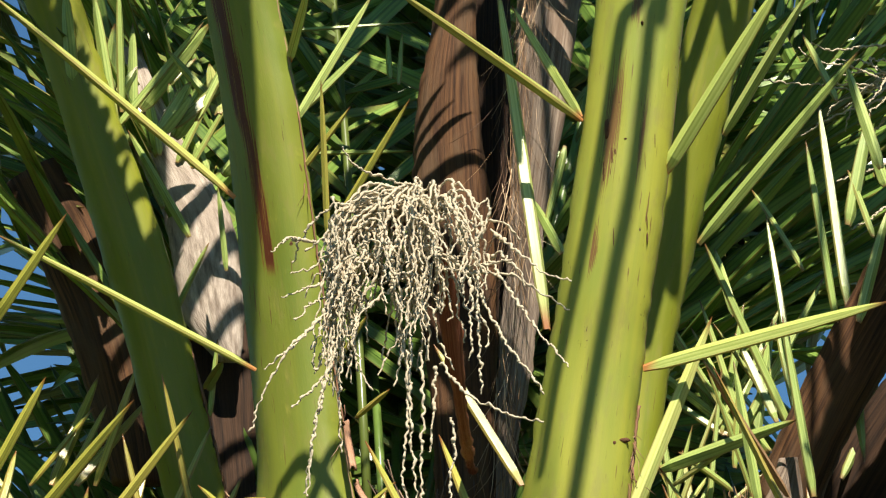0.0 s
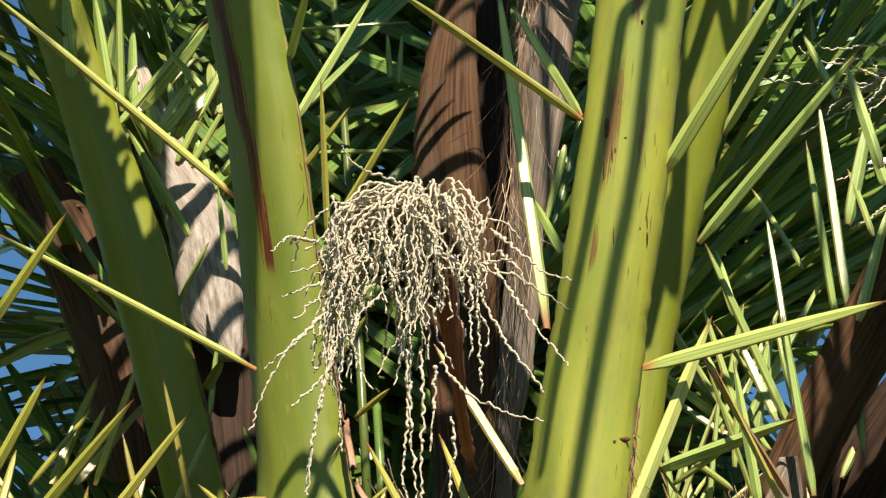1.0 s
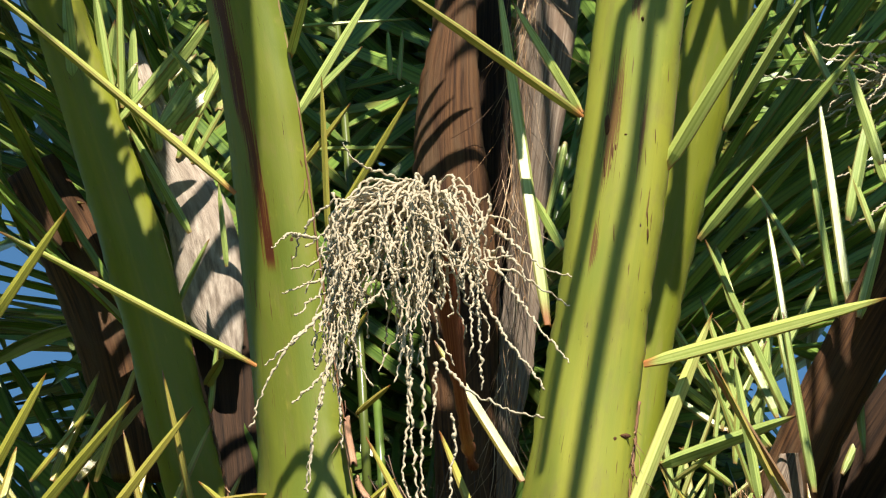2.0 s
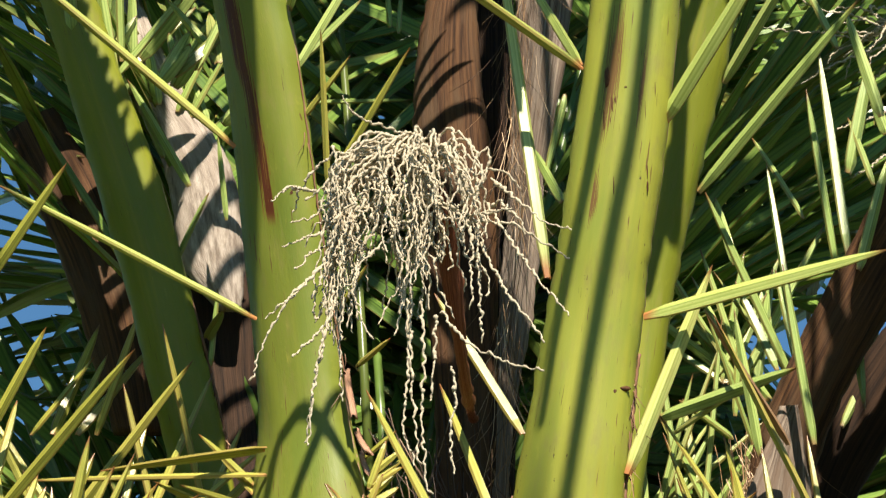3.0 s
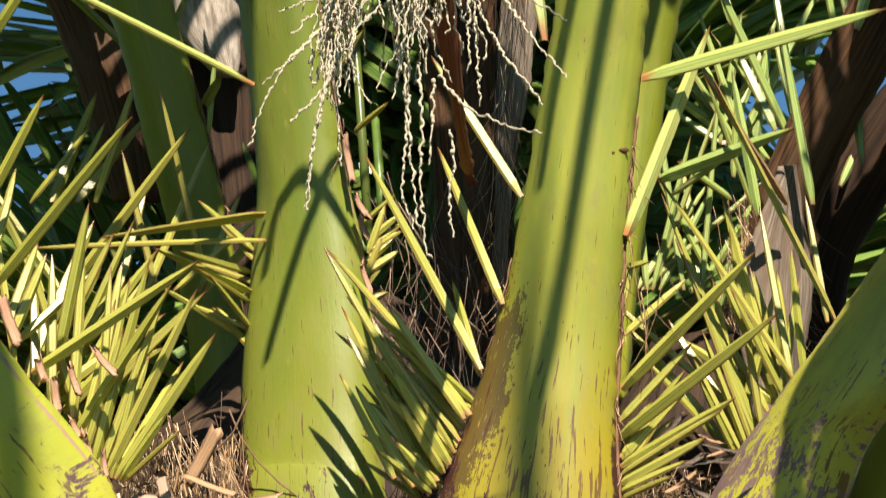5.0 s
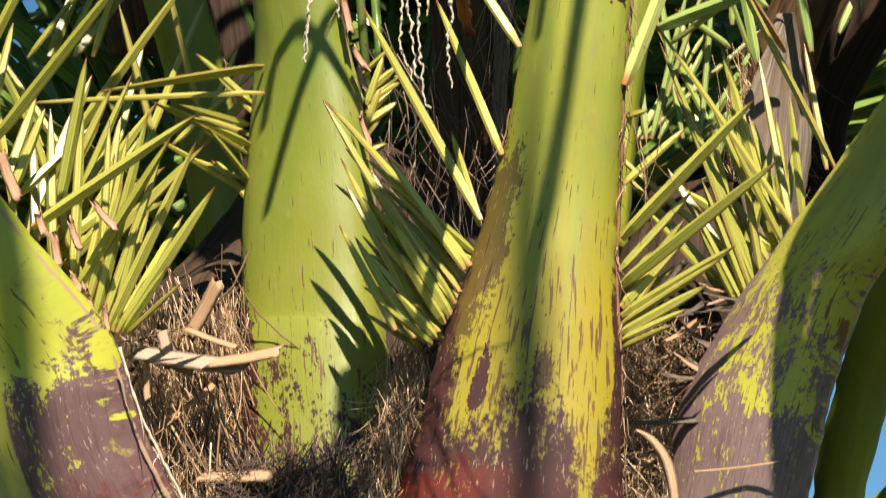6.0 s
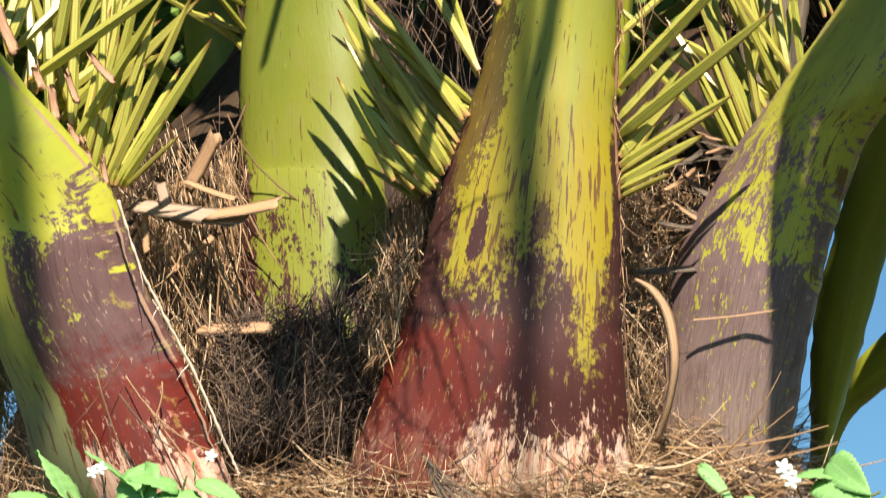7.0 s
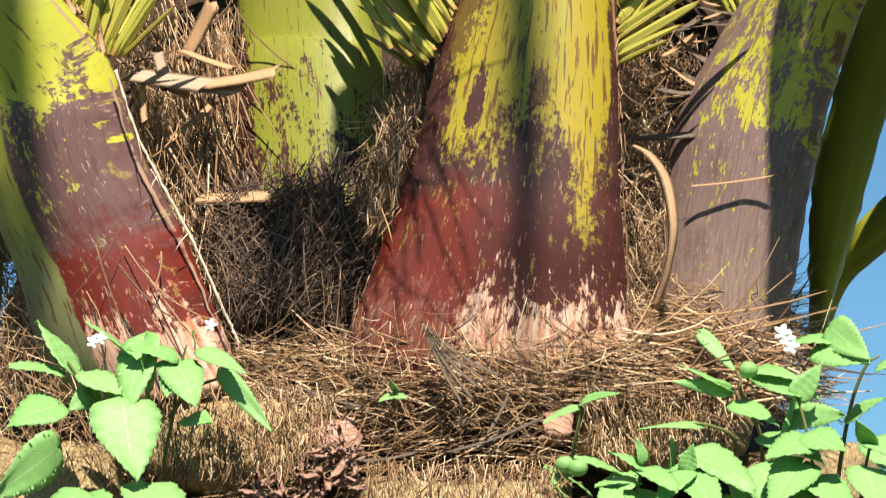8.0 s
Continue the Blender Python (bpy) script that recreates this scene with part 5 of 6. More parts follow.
# ---- weeds on the trunk ----
def weed_material():
    n = Nodes("weed_leaf", 0.55)
    uv = n.uv()
    u, v, _ = n.axes(uv)
    x = n.math("ABSOLUTE", n.math("SUBTRACT", u, 0.5))
    vein = n.step(n.math("ABSOLUTE", n.math("SUBTRACT", n.math("FRACT", n.math("SUBTRACT", n.math("MULTIPLY", v, 6.0), n.math("MULTIPLY", x, 3.5))), 0.5)), 0.44, 0.5)
    rib = n.step(x, 0.03, 0.012)
    blot = n.noise(uv, 6.0, 4)
    colour = n.mix(n.math("ADD", n.math("MULTIPLY", blot, 0.6), n.math("MULTIPLY", n.chance(), 0.4)), (0.20, 0.44, 0.11), (0.32, 0.58, 0.20))
    colour = n.mix(n.math("MULTIPLY", n.math("MAXIMUM", rib, n.math("MULTIPLY", vein, 0.5)), 0.5), colour, (0.45, 0.66, 0.32))
    n.bump(n.math("SUBTRACT", blot, n.math("MULTIPLY", vein, 0.6)), 0.35, 0.001)
    return n.done(colour, None, 0.30, (0.20, 0.48, 0.05))


WEED = weed_material()
WEED_STEM = streaky_material("weed_stem", (0.08, 0.10, 0.03), (0.20, 0.20, 0.08), 0.6)


def weed_leaf(parent, base, tip, wide, spin=0.0, droop=0.12, toward=(0.25, -0.7, 0.8), name="leaf"):
    """An ovate, toothed leaf with a sunken midrib."""
    base, tip = np.array(base, float), np.array(tip, float)
    axis, length = unit(tip - base), np.linalg.norm(tip - base)
    face = np.array(toward, float)
    face = unit(face - axis * (face @ axis))
    side = np.cross(axis, face)
    f, g = face * math.cos(spin) + side * math.sin(spin), side * math.cos(spin) - face * math.sin(spin)
    verts, uvs, n = [], [], 25
    wave = 7 * (base[0] + base[2]) * 40
    for i in range(n):
        s = i / (n - 1)
        w = wide / 2 * (math.sin(math.pi * min(1, s ** 0.50)) ** 0.80) * (1 if i % 2 else 0.93)
        w = max(w, wide * 0.012)
        for x in (-1, -0.55, 0, 0.55, 1):
            quilt = 0.016 * wide * math.cos(math.pi * 2 * (6 * s - 1.6 * abs(x))) * (0 if x == 0 else 1)
            lift = abs(x) * 0.24 * w - 0.16 * w * x * x - droop * length * s * s + 0.05 * wide * math.sin(5 * s + 2 * x + wave) + quilt
            back = -0.11 * length * abs(x) * (1 - s) ** 4
            verts.append(base + axis * (length * s + back + (0.025 * length if abs(x) == 1 and i % 2 else 0)) + g * w * x + f * lift)
            uvs.append((0.5 + 0.5 * x, s))
    m = len(verts)
    verts += [v - f * 0.0005 for v in verts]
    uvs += uvs
    top = grid_faces(n, 5, False)
    faces = top + [tuple(i + m for i in reversed(q)) for q in top]
    rim = list(range(5)) + [k * 5 + 4 for k in range(1, n)] + [(n - 1) * 5 + j for j in (3, 2, 1, 0)] + [k * 5 for k in range(n - 2, 0, -1)]
    faces += [(a, a + m, b + m, b) for a, b in zip(rim, rim[1:] + rim[:1])]
    return link(name, verts, faces, WEED, parent, uvs)


def weed(label, foot, stems, leaves):
    plant = empty("weed", foot, label, "weed", "weeds on the trunk")
    for row in stems:
        pts = glide(row, 6)
        v, f = tube(pts, [0.0022 - 0.0012 * i / len(pts) for i in range(len(pts))], 6)
        link("stem", v, f, WEED_STEM, plant, [(0.5, 0.5)] * len(v))
    for base, tip, wide, *rest in leaves:
        tip = tuple(q + (q - p) * 0.08 for p, q in zip(base, tip))
        weed_leaf(plant, base, tip, wide * PX * 1.12, *rest)
    return plant


weed("leafy green weed with toothed leaves growing on the trunk", (-0.254, 2.930, 1.927),
     [[(-0.255, 2.950, 1.925), (-0.255, 2.900, 1.968), (-0.245, 2.880, 2.009), (-0.239, 2.870, 2.042), (-0.230, 2.860, 2.070)], [(-0.287, 2.920, 1.922), (-0.290, 2.880, 1.957), (-0.295, 2.860, 1.998), (-0.323, 2.860, 2.043), (-0.333, 2.860, 2.059)], [(-0.248, 2.880, 2.010), (-0.227, 2.870, 2.032), (-0.197, 2.870, 2.043)]],
     [((-0.285, 2.840, 2.018), (-0.270, 2.800, 1.956), 112, 0.1), ((-0.328, 2.860, 2.049), (-0.353, 2.860, 2.095), 70, 0.5), ((-0.338, 2.860, 2.049), (-0.376, 2.840, 2.057), 56, 0.2), ((-0.342, 2.850, 2.020), (-0.377, 2.820, 2.002), 78, 0.1), ((-0.318, 2.860, 2.048), (-0.285, 2.840, 2.029), 60, 0.0),
      ((-0.274, 2.860, 2.057), (-0.310, 2.860, 2.095), 44, 0.6), ((-0.268, 2.870, 2.078), (-0.281, 2.830, 2.015), 70, 0.5), ((-0.264, 2.860, 2.066), (-0.262, 2.870, 2.017), 66, -0.9), ((-0.240, 2.860, 2.060), (-0.275, 2.840, 2.068), 50, 0.0), ((-0.240, 2.860, 2.055), (-0.221, 2.820, 2.018), 72, 0.2),
      ((-0.235, 2.860, 2.053), (-0.245, 2.830, 2.026), 60, 0.2), ((-0.218, 2.860, 2.064), (-0.180, 2.830, 2.043), 36, 0.2), ((-0.199, 2.860, 2.044), (-0.162, 2.840, 1.995), 34, 0.7), ((-0.231, 2.860, 2.006), (-0.211, 2.830, 2.000), 44, 0.4), ((-0.223, 2.860, 2.067), (-0.222, 2.850, 2.079), 22, 0.2),
      ((-0.341, 2.840, 1.982), (-0.382, 2.800, 1.935), 80, -1.1), ((-0.264, 2.830, 1.944), (-0.236, 2.780, 1.903), 100, 0.1), ((-0.321, 2.830, 1.941), (-0.344, 2.800, 1.909), 70, 0.2), ((-0.313, 2.840, 1.938), (-0.294, 2.800, 1.908), 60, 0.4), ((-0.310, 2.870, 2.035), (-0.327, 2.850, 2.017), 46, -0.8), ((-0.295, 2.870, 2.034), (-0.299, 2.860, 2.008), 50, -0.9)])
weed("tiny seedling with two pale leaves on dry fibre", (-0.054, 2.940, 2.022), [[(-0.054, 2.940, 2.022), (-0.053, 2.920, 2.029), (-0.053, 2.920, 2.037)]],
     [((-0.053, 2.920, 2.033), (-0.054, 2.910, 2.041), 24, 0.1), ((-0.055, 2.920, 2.029), (-0.066, 2.910, 2.024), 16, 0.1), ((-0.053, 2.920, 2.029), (-0.043, 2.910, 2.026), 16, 0.3)])
weed("spreading green weed with toothed leaves and green buds", (0.257, 2.950, 1.902),
     [[(0.266, 2.970, 1.909), (0.267, 2.920, 1.968), (0.260, 2.900, 1.995), (0.249, 2.900, 2.020), (0.255, 2.900, 2.045)], [(0.093, 2.950, 1.928), (0.101, 2.900, 1.970), (0.107, 2.880, 1.997), (0.110, 2.880, 2.012)], [(0.330, 2.980, 1.908), (0.346, 2.940, 1.998), (0.361, 2.920, 2.039), (0.374, 2.920, 2.049)],
      [(0.238, 2.930, 1.950), (0.242, 2.900, 1.976), (0.221, 2.880, 1.986), (0.202, 2.880, 1.989)]],
     [((0.110, 2.880, 2.011), (0.136, 2.850, 2.016), 34, 0.3), ((0.105, 2.880, 2.007), (0.077, 2.860, 1.995), 26, 0.3), ((0.239, 2.900, 2.020), (0.200, 2.870, 2.042), 36, 0.3), ((0.239, 2.900, 2.020), (0.196, 2.870, 2.024), 28, -0.9), ((0.243, 2.900, 2.008), (0.274, 2.860, 1.988), 44, 0.2),
      ((0.211, 2.880, 1.987), (0.162, 2.860, 1.988), 26, 0.2), ((0.264, 2.900, 2.034), (0.308, 2.860, 2.011), 50, 0.4), ((0.265, 2.900, 2.037), (0.298, 2.870, 2.027), 40, 0.1), ((0.322, 2.920, 2.058), (0.355, 2.880, 2.042), 70, 0.5), ((0.334, 2.930, 2.067), (0.296, 2.900, 2.063), 56, 0.3),
      ((0.333, 2.920, 2.076), (0.354, 2.880, 2.045), 60, 0.9), ((0.205, 2.880, 1.964), (0.248, 2.830, 1.931), 88, 0.1), ((0.233, 2.880, 1.924), (0.266, 2.830, 1.906), 60, 0.2), ((0.258, 2.880, 1.947), (0.298, 2.820, 1.904), 100, 0.3), ((0.271, 2.900, 1.979), (0.308, 2.840, 1.954), 70, 0.1),
      ((0.152, 2.900, 1.944), (0.108, 2.870, 1.966), 54, 0.3), ((0.147, 2.900, 1.949), (0.120, 2.860, 1.915), 54, 0.2), ((0.112, 2.900, 1.935), (0.081, 2.870, 1.957), 50, 0.2), ((0.172, 2.900, 1.948), (0.197, 2.870, 1.953), 44, 0.2), ((0.180, 2.900, 1.928), (0.144, 2.860, 1.914), 60, 0.4),
      ((0.186, 2.900, 1.953), (0.189, 2.880, 1.974), 30, -0.8), ((0.292, 2.900, 1.994), (0.327, 2.860, 1.991), 50, 0.9), ((0.221, 2.950, 2.080), (0.247, 2.930, 2.045), 26, 0.5), ((0.305, 2.920, 2.021), (0.289, 2.880, 1.981), 44, -0.9), ((0.362, 2.920, 1.974), (0.380, 2.880, 1.943), 60, 0.2),
      ((0.373, 2.920, 2.039), (0.393, 2.900, 2.040), 40, 0.2), ((0.344, 2.930, 1.996), (0.371, 2.900, 2.011), 36, 0.4), ((0.214, 2.900, 1.922), (0.206, 2.860, 1.898), 80, 0.2)])

# more of the leafy weeds
weed("young green weed with broad toothed leaves", (0.150, 2.900, 1.905), [[(0.150, 2.900, 1.905), (0.154, 2.860, 1.933), (0.159, 2.840, 1.955)], [(0.204, 2.900, 1.903), (0.207, 2.860, 1.932), (0.195, 2.850, 1.945)]],
     [((0.159, 2.840, 1.945), (0.132, 2.820, 1.960), 44, 0.2), ((0.159, 2.840, 1.945), (0.182, 2.800, 1.927), 52, 0.1), ((0.151, 2.850, 1.937), (0.119, 2.820, 1.934), 46, 0.3), ((0.159, 2.840, 1.952), (0.154, 2.830, 1.968), 26, -0.4), ((0.200, 2.850, 1.940), (0.216, 2.800, 1.904), 60, 0.2),
      ((0.195, 2.850, 1.943), (0.168, 2.810, 1.917), 48, 0.3), ((0.153, 2.850, 1.927), (0.159, 2.800, 1.897), 54, 0.1), ((0.195, 2.850, 1.944), (0.200, 2.840, 1.963), 30, -0.5), ((0.096, 2.860, 1.916), (0.086, 2.840, 1.933), 40, 0.3), ((0.095, 2.880, 1.953), (0.082, 2.860, 1.941), 30, 0.0)])
weed("green weed with overlapping broad leaves near the trunk's edge", (0.303, 2.920, 1.897), [[(0.303, 2.920, 1.897), (0.305, 2.870, 1.935), (0.301, 2.860, 1.972), (0.294, 2.860, 2.007)], [(0.347, 2.920, 1.900), (0.350, 2.880, 1.939), (0.358, 2.870, 1.972)]],
     [((0.300, 2.850, 1.966), (0.265, 2.820, 1.953), 66, 0.1), ((0.300, 2.850, 1.971), (0.325, 2.820, 1.956), 60, 0.3), ((0.294, 2.850, 1.947), (0.264, 2.800, 1.912), 76, 0.2), ((0.303, 2.850, 1.932), (0.325, 2.800, 1.905), 80, 0.1), ((0.294, 2.860, 2.007), (0.268, 2.840, 2.014), 34, 0.2), ((0.358, 2.870, 1.967), (0.375, 2.840, 1.952), 60, 0.2),
      ((0.349, 2.870, 1.943), (0.356, 2.820, 1.907), 70, 0.1), ((0.293, 2.860, 2.005), (0.313, 2.850, 2.029), 40, 0.6), ((0.355, 2.870, 1.962), (0.345, 2.850, 1.984), 40, 0.8), ((0.250, 2.860, 1.911), (0.235, 2.840, 1.928), 56, -0.8)])


def blossom(parent, place, size):
    """A small white flower of five petals."""
    c = np.array(place, float)
    pieces = []
    for k in range(5):
        a = 2 * math.pi * k / 5
        d = np.array((math.cos(a), -0.25, math.sin(a)))
        v, f, uv = blade(c, c + d * size, size * 0.8, 0, 0.2, 0.0, 0.0004)
        pieces.append((v, f, uv))
    v, f, uv = join(pieces)
    link("blossom", v, f, PETAL, parent, uv, "small white blossom")


PETAL = Nodes("petal", 0.5).done((0.80, 0.80, 0.76))
plants = [o for o in scene.objects if o.name.startswith("weed") and o.type == "EMPTY"]
for x in ((-0.310, 2.850, 2.073), (-0.209, 2.860, 2.086), (-0.303, 2.850, 2.076)):
    blossom(plants[0], x, 0.006)
for x in ((0.292, 2.900, 2.064), (0.295, 2.900, 2.057), (0.288, 2.900, 2.069)):
    blossom(plants[2], x, 0.008)


def berry(parent, place, radius):
    """A small green fruit, a little flattened, with a dimple at its top."""
    c, verts, uvs = np.array(place, float), [], []
    for i in range(9):
        a = math.pi * (i + 0.2) / 8.4
        for j in range(12):
            b = 2 * math.pi * j / 12
            r = radius * math.sin(a) * (1 + 0.03 * math.cos(5 * b))
            verts.append(c + np.array((r * math.cos(b), r * math.sin(b), radius * 0.88 * math.cos(a) - (0.25 * radius if i == 0 else 0))))
            uvs.append((0.2 + 0.05 * j, i / 9))
    link("berry", verts, grid_faces(9, 12), WEED, parent, uvs, "round green berry")


for x in ((0.092, 2.86, 1.954), (0.103, 2.855, 1.95), (0.255, 2.88, 2.034)):
    berry(plants[2], x, 0.0085)

# scabs and knots on the stalks
def scab(parent, place, wide, high, out=0.0012):
    c, verts, uvs = np.array(place, float), [], []
    for r in (1.0, 0.75, 0.4, 0.05):
        for j in range(14):
            a = 2 * math.pi * j / 14
            k = r * (1 + 0.35 * noise.noise(Vector((math.cos(a) * 1.5 + c[0] * 90, math.sin(a) * 1.5, c[2] * 90))))
            verts.append(c + np.array((math.cos(a) * wide / 2 * k, (r * r) * 0.002 - out * (1 - r), math.sin(a) * high / 2 * k)))
            uvs.append((k, a * 0.02))
    link("scab", verts, grid_faces(4, 14), SCAB, parent, uvs)


SCAB = streaky_material("scab", (0.06, 0.025, 0.012), (0.16, 0.075, 0.03), along=40)
scab(front, (0.165, 2.932, 2.661), 0.018, 0.007)
scab(front, (0.159, 2.931, 2.658), 0.008, 0.010)
scab(front, (0.152, 2.923, 2.718), 0.007, 0.003)
scab(front, (0.174, 2.926, 2.722), 0.005, 0.003)
scab(front, (0.174, 2.886, 2.950), 0.006, 0.004)
scab(front, (0.159, 2.892, 2.920), 0.004, 0.030)
scab(front, (0.164, 2.889, 2.938), 0.004, 0.016)
scab(front, (0.202, 2.887, 2.954), 0.002, 0.026)
for place, wide, high in (((0.161, 2.890, 2.937), 0.0045, 0.045), ((0.157, 2.889, 2.964), 0.006, 0.026), ((0.192, 2.888, 2.936), 0.002, 0.040), ((0.167, 2.891, 2.913), 0.0025, 0.034),
                          ((0.154, 2.900, 2.861), 0.0018, 0.040), ((0.161, 2.898, 2.858), 0.0018, 0.036), ((0.193, 2.897, 2.871), 0.002, 0.022), ((0.193, 2.899, 2.853), 0.002, 0.014), ((0.192, 2.870, 3.067), 0.003, 0.005),
                          ((0.153, 2.893, 2.921), 0.0018, 0.030), ((0.169, 2.885, 2.988), 0.006, 0.008)):
    scab(front, place, wide, high)
scab(left, (-0.153, 3.103, 2.939), 0.010, 0.012)
scab(left, (-0.150, 3.101, 2.950), 0.004, 0.018)

# smaller spines crowded behind the fans
def crowd(parent, first, last, spread_x, reach, count, seed, wide=20, mat=SPINE, up=1.0):
    rng = random.Random(seed)
    a, b = np.array(first, float), np.array(last, float)
    for _ in range(count):
        s = rng.random()
        p = a * (1 - s) + b * s
        d = unit(np.array((rng.uniform(*spread_x), rng.uniform(-0.2, 0.25), up * rng.uniform(0.45, 1.0))))
        leaflet(parent, p, p + d * reach * rng.uniform(0.5, 1.15), wide * PX * rng.uniform(0.7, 1.2), mat, rng=rng)


crowd(low, (-0.384, 3.020, 2.468), (-0.290, 3.030, 2.369), (-0.3, 0.9), 0.17, 9, 1, 24)
crowd(low, (-0.429, 3.030, 2.522), (-0.356, 3.050, 2.426), (-0.3, 0.6), 0.18, 8, 2, 25)
crowd(right, (0.334, 3.100, 2.479), (0.271, 3.100, 2.407), (-0.9, 0.2), 0.18, 14, 3, 24)
crowd(left, (-0.191, 3.200, 2.664), (-0.192, 3.220, 2.500), (-1.0, -0.35), 0.11, 8, 4, 22, up=0.7)
crowd(back_left, (-0.430, 3.350, 2.668), (-0.244, 3.400, 2.683), (-0.7, 0.7), 0.20, 10, 5, 22)
crowd(back_right, (0.198, 3.350, 2.662), (0.305, 3.350, 2.661), (-0.5, 0.7), 0.2, 18, 6, 20, GREEN_LEAF)
crowd(back_right, (0.289, 3.450, 2.870), (0.453, 3.450, 2.804), (-0.7, 0.5), 0.2, 20, 7, 24, GREEN_LEAF)
crowd(back_left, (-0.489, 3.500, 2.822), (-0.350, 3.550, 2.840), (-0.5, 0.7), 0.20, 5, 8, 26)
crowd(back_left, (-0.414, 3.550, 3.284), (-0.243, 3.600, 3.234), (-0.7, 0.7), 0.16, 16, 9, 34, GREEN_LEAF)
crowd(back_left, (-0.341, 3.300, 3.148), (-0.241, 3.350, 3.207), (-0.4, 0.6), 0.10, 7, 15, 34, GREEN_LEAF)
crowd(front, (0.006, 3.000, 2.392), (-0.026, 3.020, 2.349), (-1.0, -0.3), 0.08, 12, 10, 18)
crowd(front, (0.033, 2.985, 2.443), (-0.008, 2.985, 2.347), (-0.80, -0.40), 0.15, 16, 12, 22, up=0.9)
crowd(left, (-0.08, 3.15, 2.577), (-0.071, 3.15, 2.671), (0.2, 0.9), 0.05, 9, 13, 20)
crowd(front, (0.162, 3.000, 2.399), (0.164, 3.000, 2.344), (0.3, 1.0), 0.09, 12, 11, 18)

# darkened strands laid in the hollow between the feet to deepen its shade
thicket("fibre", [(-0.207, 3.04, 2.241), (-0.096, 3.05, 2.262), (-0.093, 2.99, 2.122), (-0.205, 2.99, 2.125)], 1100, 0.055, 0.0005, SHADED_FIBRE, palm, 0.02, (-0.3, 0, -1), 0.9, 31, "matted palm fibre darkened for shade")
# fuzz of short fibres on the worn boots
thicket("fibre", [(-0.266, 2.920, 2.042), (-0.102, 2.920, 2.036), (-0.123, 2.900, 1.954), (-0.250, 2.900, 1.958)], 900, 0.016, 0.0005, FIBRE, palm, 0.012, (0, 0, -1), 0.25, 21)
thicket("fibre", [(0.112, 2.930, 2.030), (0.259, 2.960, 2.030), (0.239, 2.940, 1.962), (0.119, 2.920, 1.963)], 800, 0.016, 0.0005, FIBRE, palm, 0.012, (0, 0, -1), 0.25, 22)
thicket("fibre", [(-0.077, 2.870, 1.958), (0.092, 2.870, 1.952), (0.089, 2.840, 1.899), (-0.078, 2.840, 1.905)], 800, 0.016, 0.0005, FIBRE, palm, 0.012, (0, 0, -1), 0.25, 23)
thicket("fibre", [(-0.261, 3.100, 2.393), (-0.186, 3.120, 2.396), (-0.176, 3.060, 2.205), (-0.227, 3.040, 2.203)], 60, 0.14, 0.0008, FIBRE, palm, 0.02, (0.15, 0, -1), 0.2, 24)
thicket("fibre", [(0.130, 2.950, 2.078), (0.321, 2.990, 2.099), (0.325, 2.970, 2.024), (0.127, 2.930, 2.024)], 120, 0.12, 0.0009, FIBRE, palm, 0.02, (1, 0, -0.1), 0.4, 25)
thicket("fibre", [(-0.307, 2.900, 2.151), (-0.234, 2.930, 2.164), (-0.230, 2.920, 2.086), (-0.296, 2.880, 2.081)], 9, 0.09, 0.0008, FIBRE, palm, 0.005, (0.3, 0, -1), 0.3, 26)
thicket("fibre", [(0.179, 2.950, 2.591), (0.210, 2.950, 2.590), (0.204, 2.950, 2.437), (0.168, 2.950, 2.438)], 8, 0.12, 0.0005, FIBRE, palm, 0.01, (0.2, 0, -1), 0.2, 27)

thicket("fibre", [(-0.100, 2.910, 2.099), (0.119, 2.910, 2.102), (0.122, 2.910, 2.051), (-0.106, 2.910, 2.049)], 130, 0.03, 0.0004, FIBRE, palm, 0.008, (0.1, 0, -1), 0.45, 28)
thicket("fibre", [(-0.051, 2.990, 2.286), (-0.027, 2.970, 2.296), (-0.053, 2.960, 2.190), (-0.079, 2.980, 2.185)], 150, 0.03, 0.0006, FIBRE, palm, 0.008, (-0.2, 0, -1), 0.4, 29)

# darkened strands over the core, in place of the shade between the stalks
thicket("fibre", [(-0.057, 3.360, 2.743), (0.057, 3.360, 2.742), (0.041, 3.200, 2.488), (-0.054, 3.200, 2.490)], 110, 0.10, 0.0006, SHADED_FIBRE, palm, 0.05, (0, 0, -1), 0.3, 30)

# ---- the rest of the crown: the upper feathers of the stalks, fronds behind, above and around ----
def feather(parent, rows, length, count, seed, mat=GREEN_LEAF, back=0.45, sides=(-1, 1)):
    """The long leaflets of a stalk's upper part: rows of places along it, leaflets on both margins leaning up and back."""
    rng = random.Random(seed)
    pts = glide(rows, 8)
    for k in range(count):
        x = k / count * (len(pts) - 1.01)
        i = int(x)
        p = pts[i] + (pts[i + 1] - pts[i]) * (x - i)
        side = sides[k % len(sides)]
        d = unit(np.array((side * rng.uniform(0.6, 1.0), back + rng.gauss(0, 0.25), rng.uniform(0.3, 0.9))))
        leaflet(parent, p + np.array((side * 0.02, 0, 0)), p + d * length * rng.uniform(0.7, 1.1), 0.024, mat, None, None, rng.uniform(0, 0.15), rng=rng)


# above the view; added, and their counts and sides set, for the shade behind
feather(front, [(0.202, 2.880, 3.172), (0.216, 2.860, 3.307), (0.245, 2.750, 3.599)], 0.42, 11, 1, sides=(-1,))
feather(left, [(-0.225, 3.050, 3.267), (-0.245, 3.030, 3.412), (-0.326, 2.930, 3.733)], 0.42, 20, 2)
feather(back_left, [(-0.469, 3.380, 3.438), (-0.533, 3.300, 3.615)], 0.42, 14, 3)
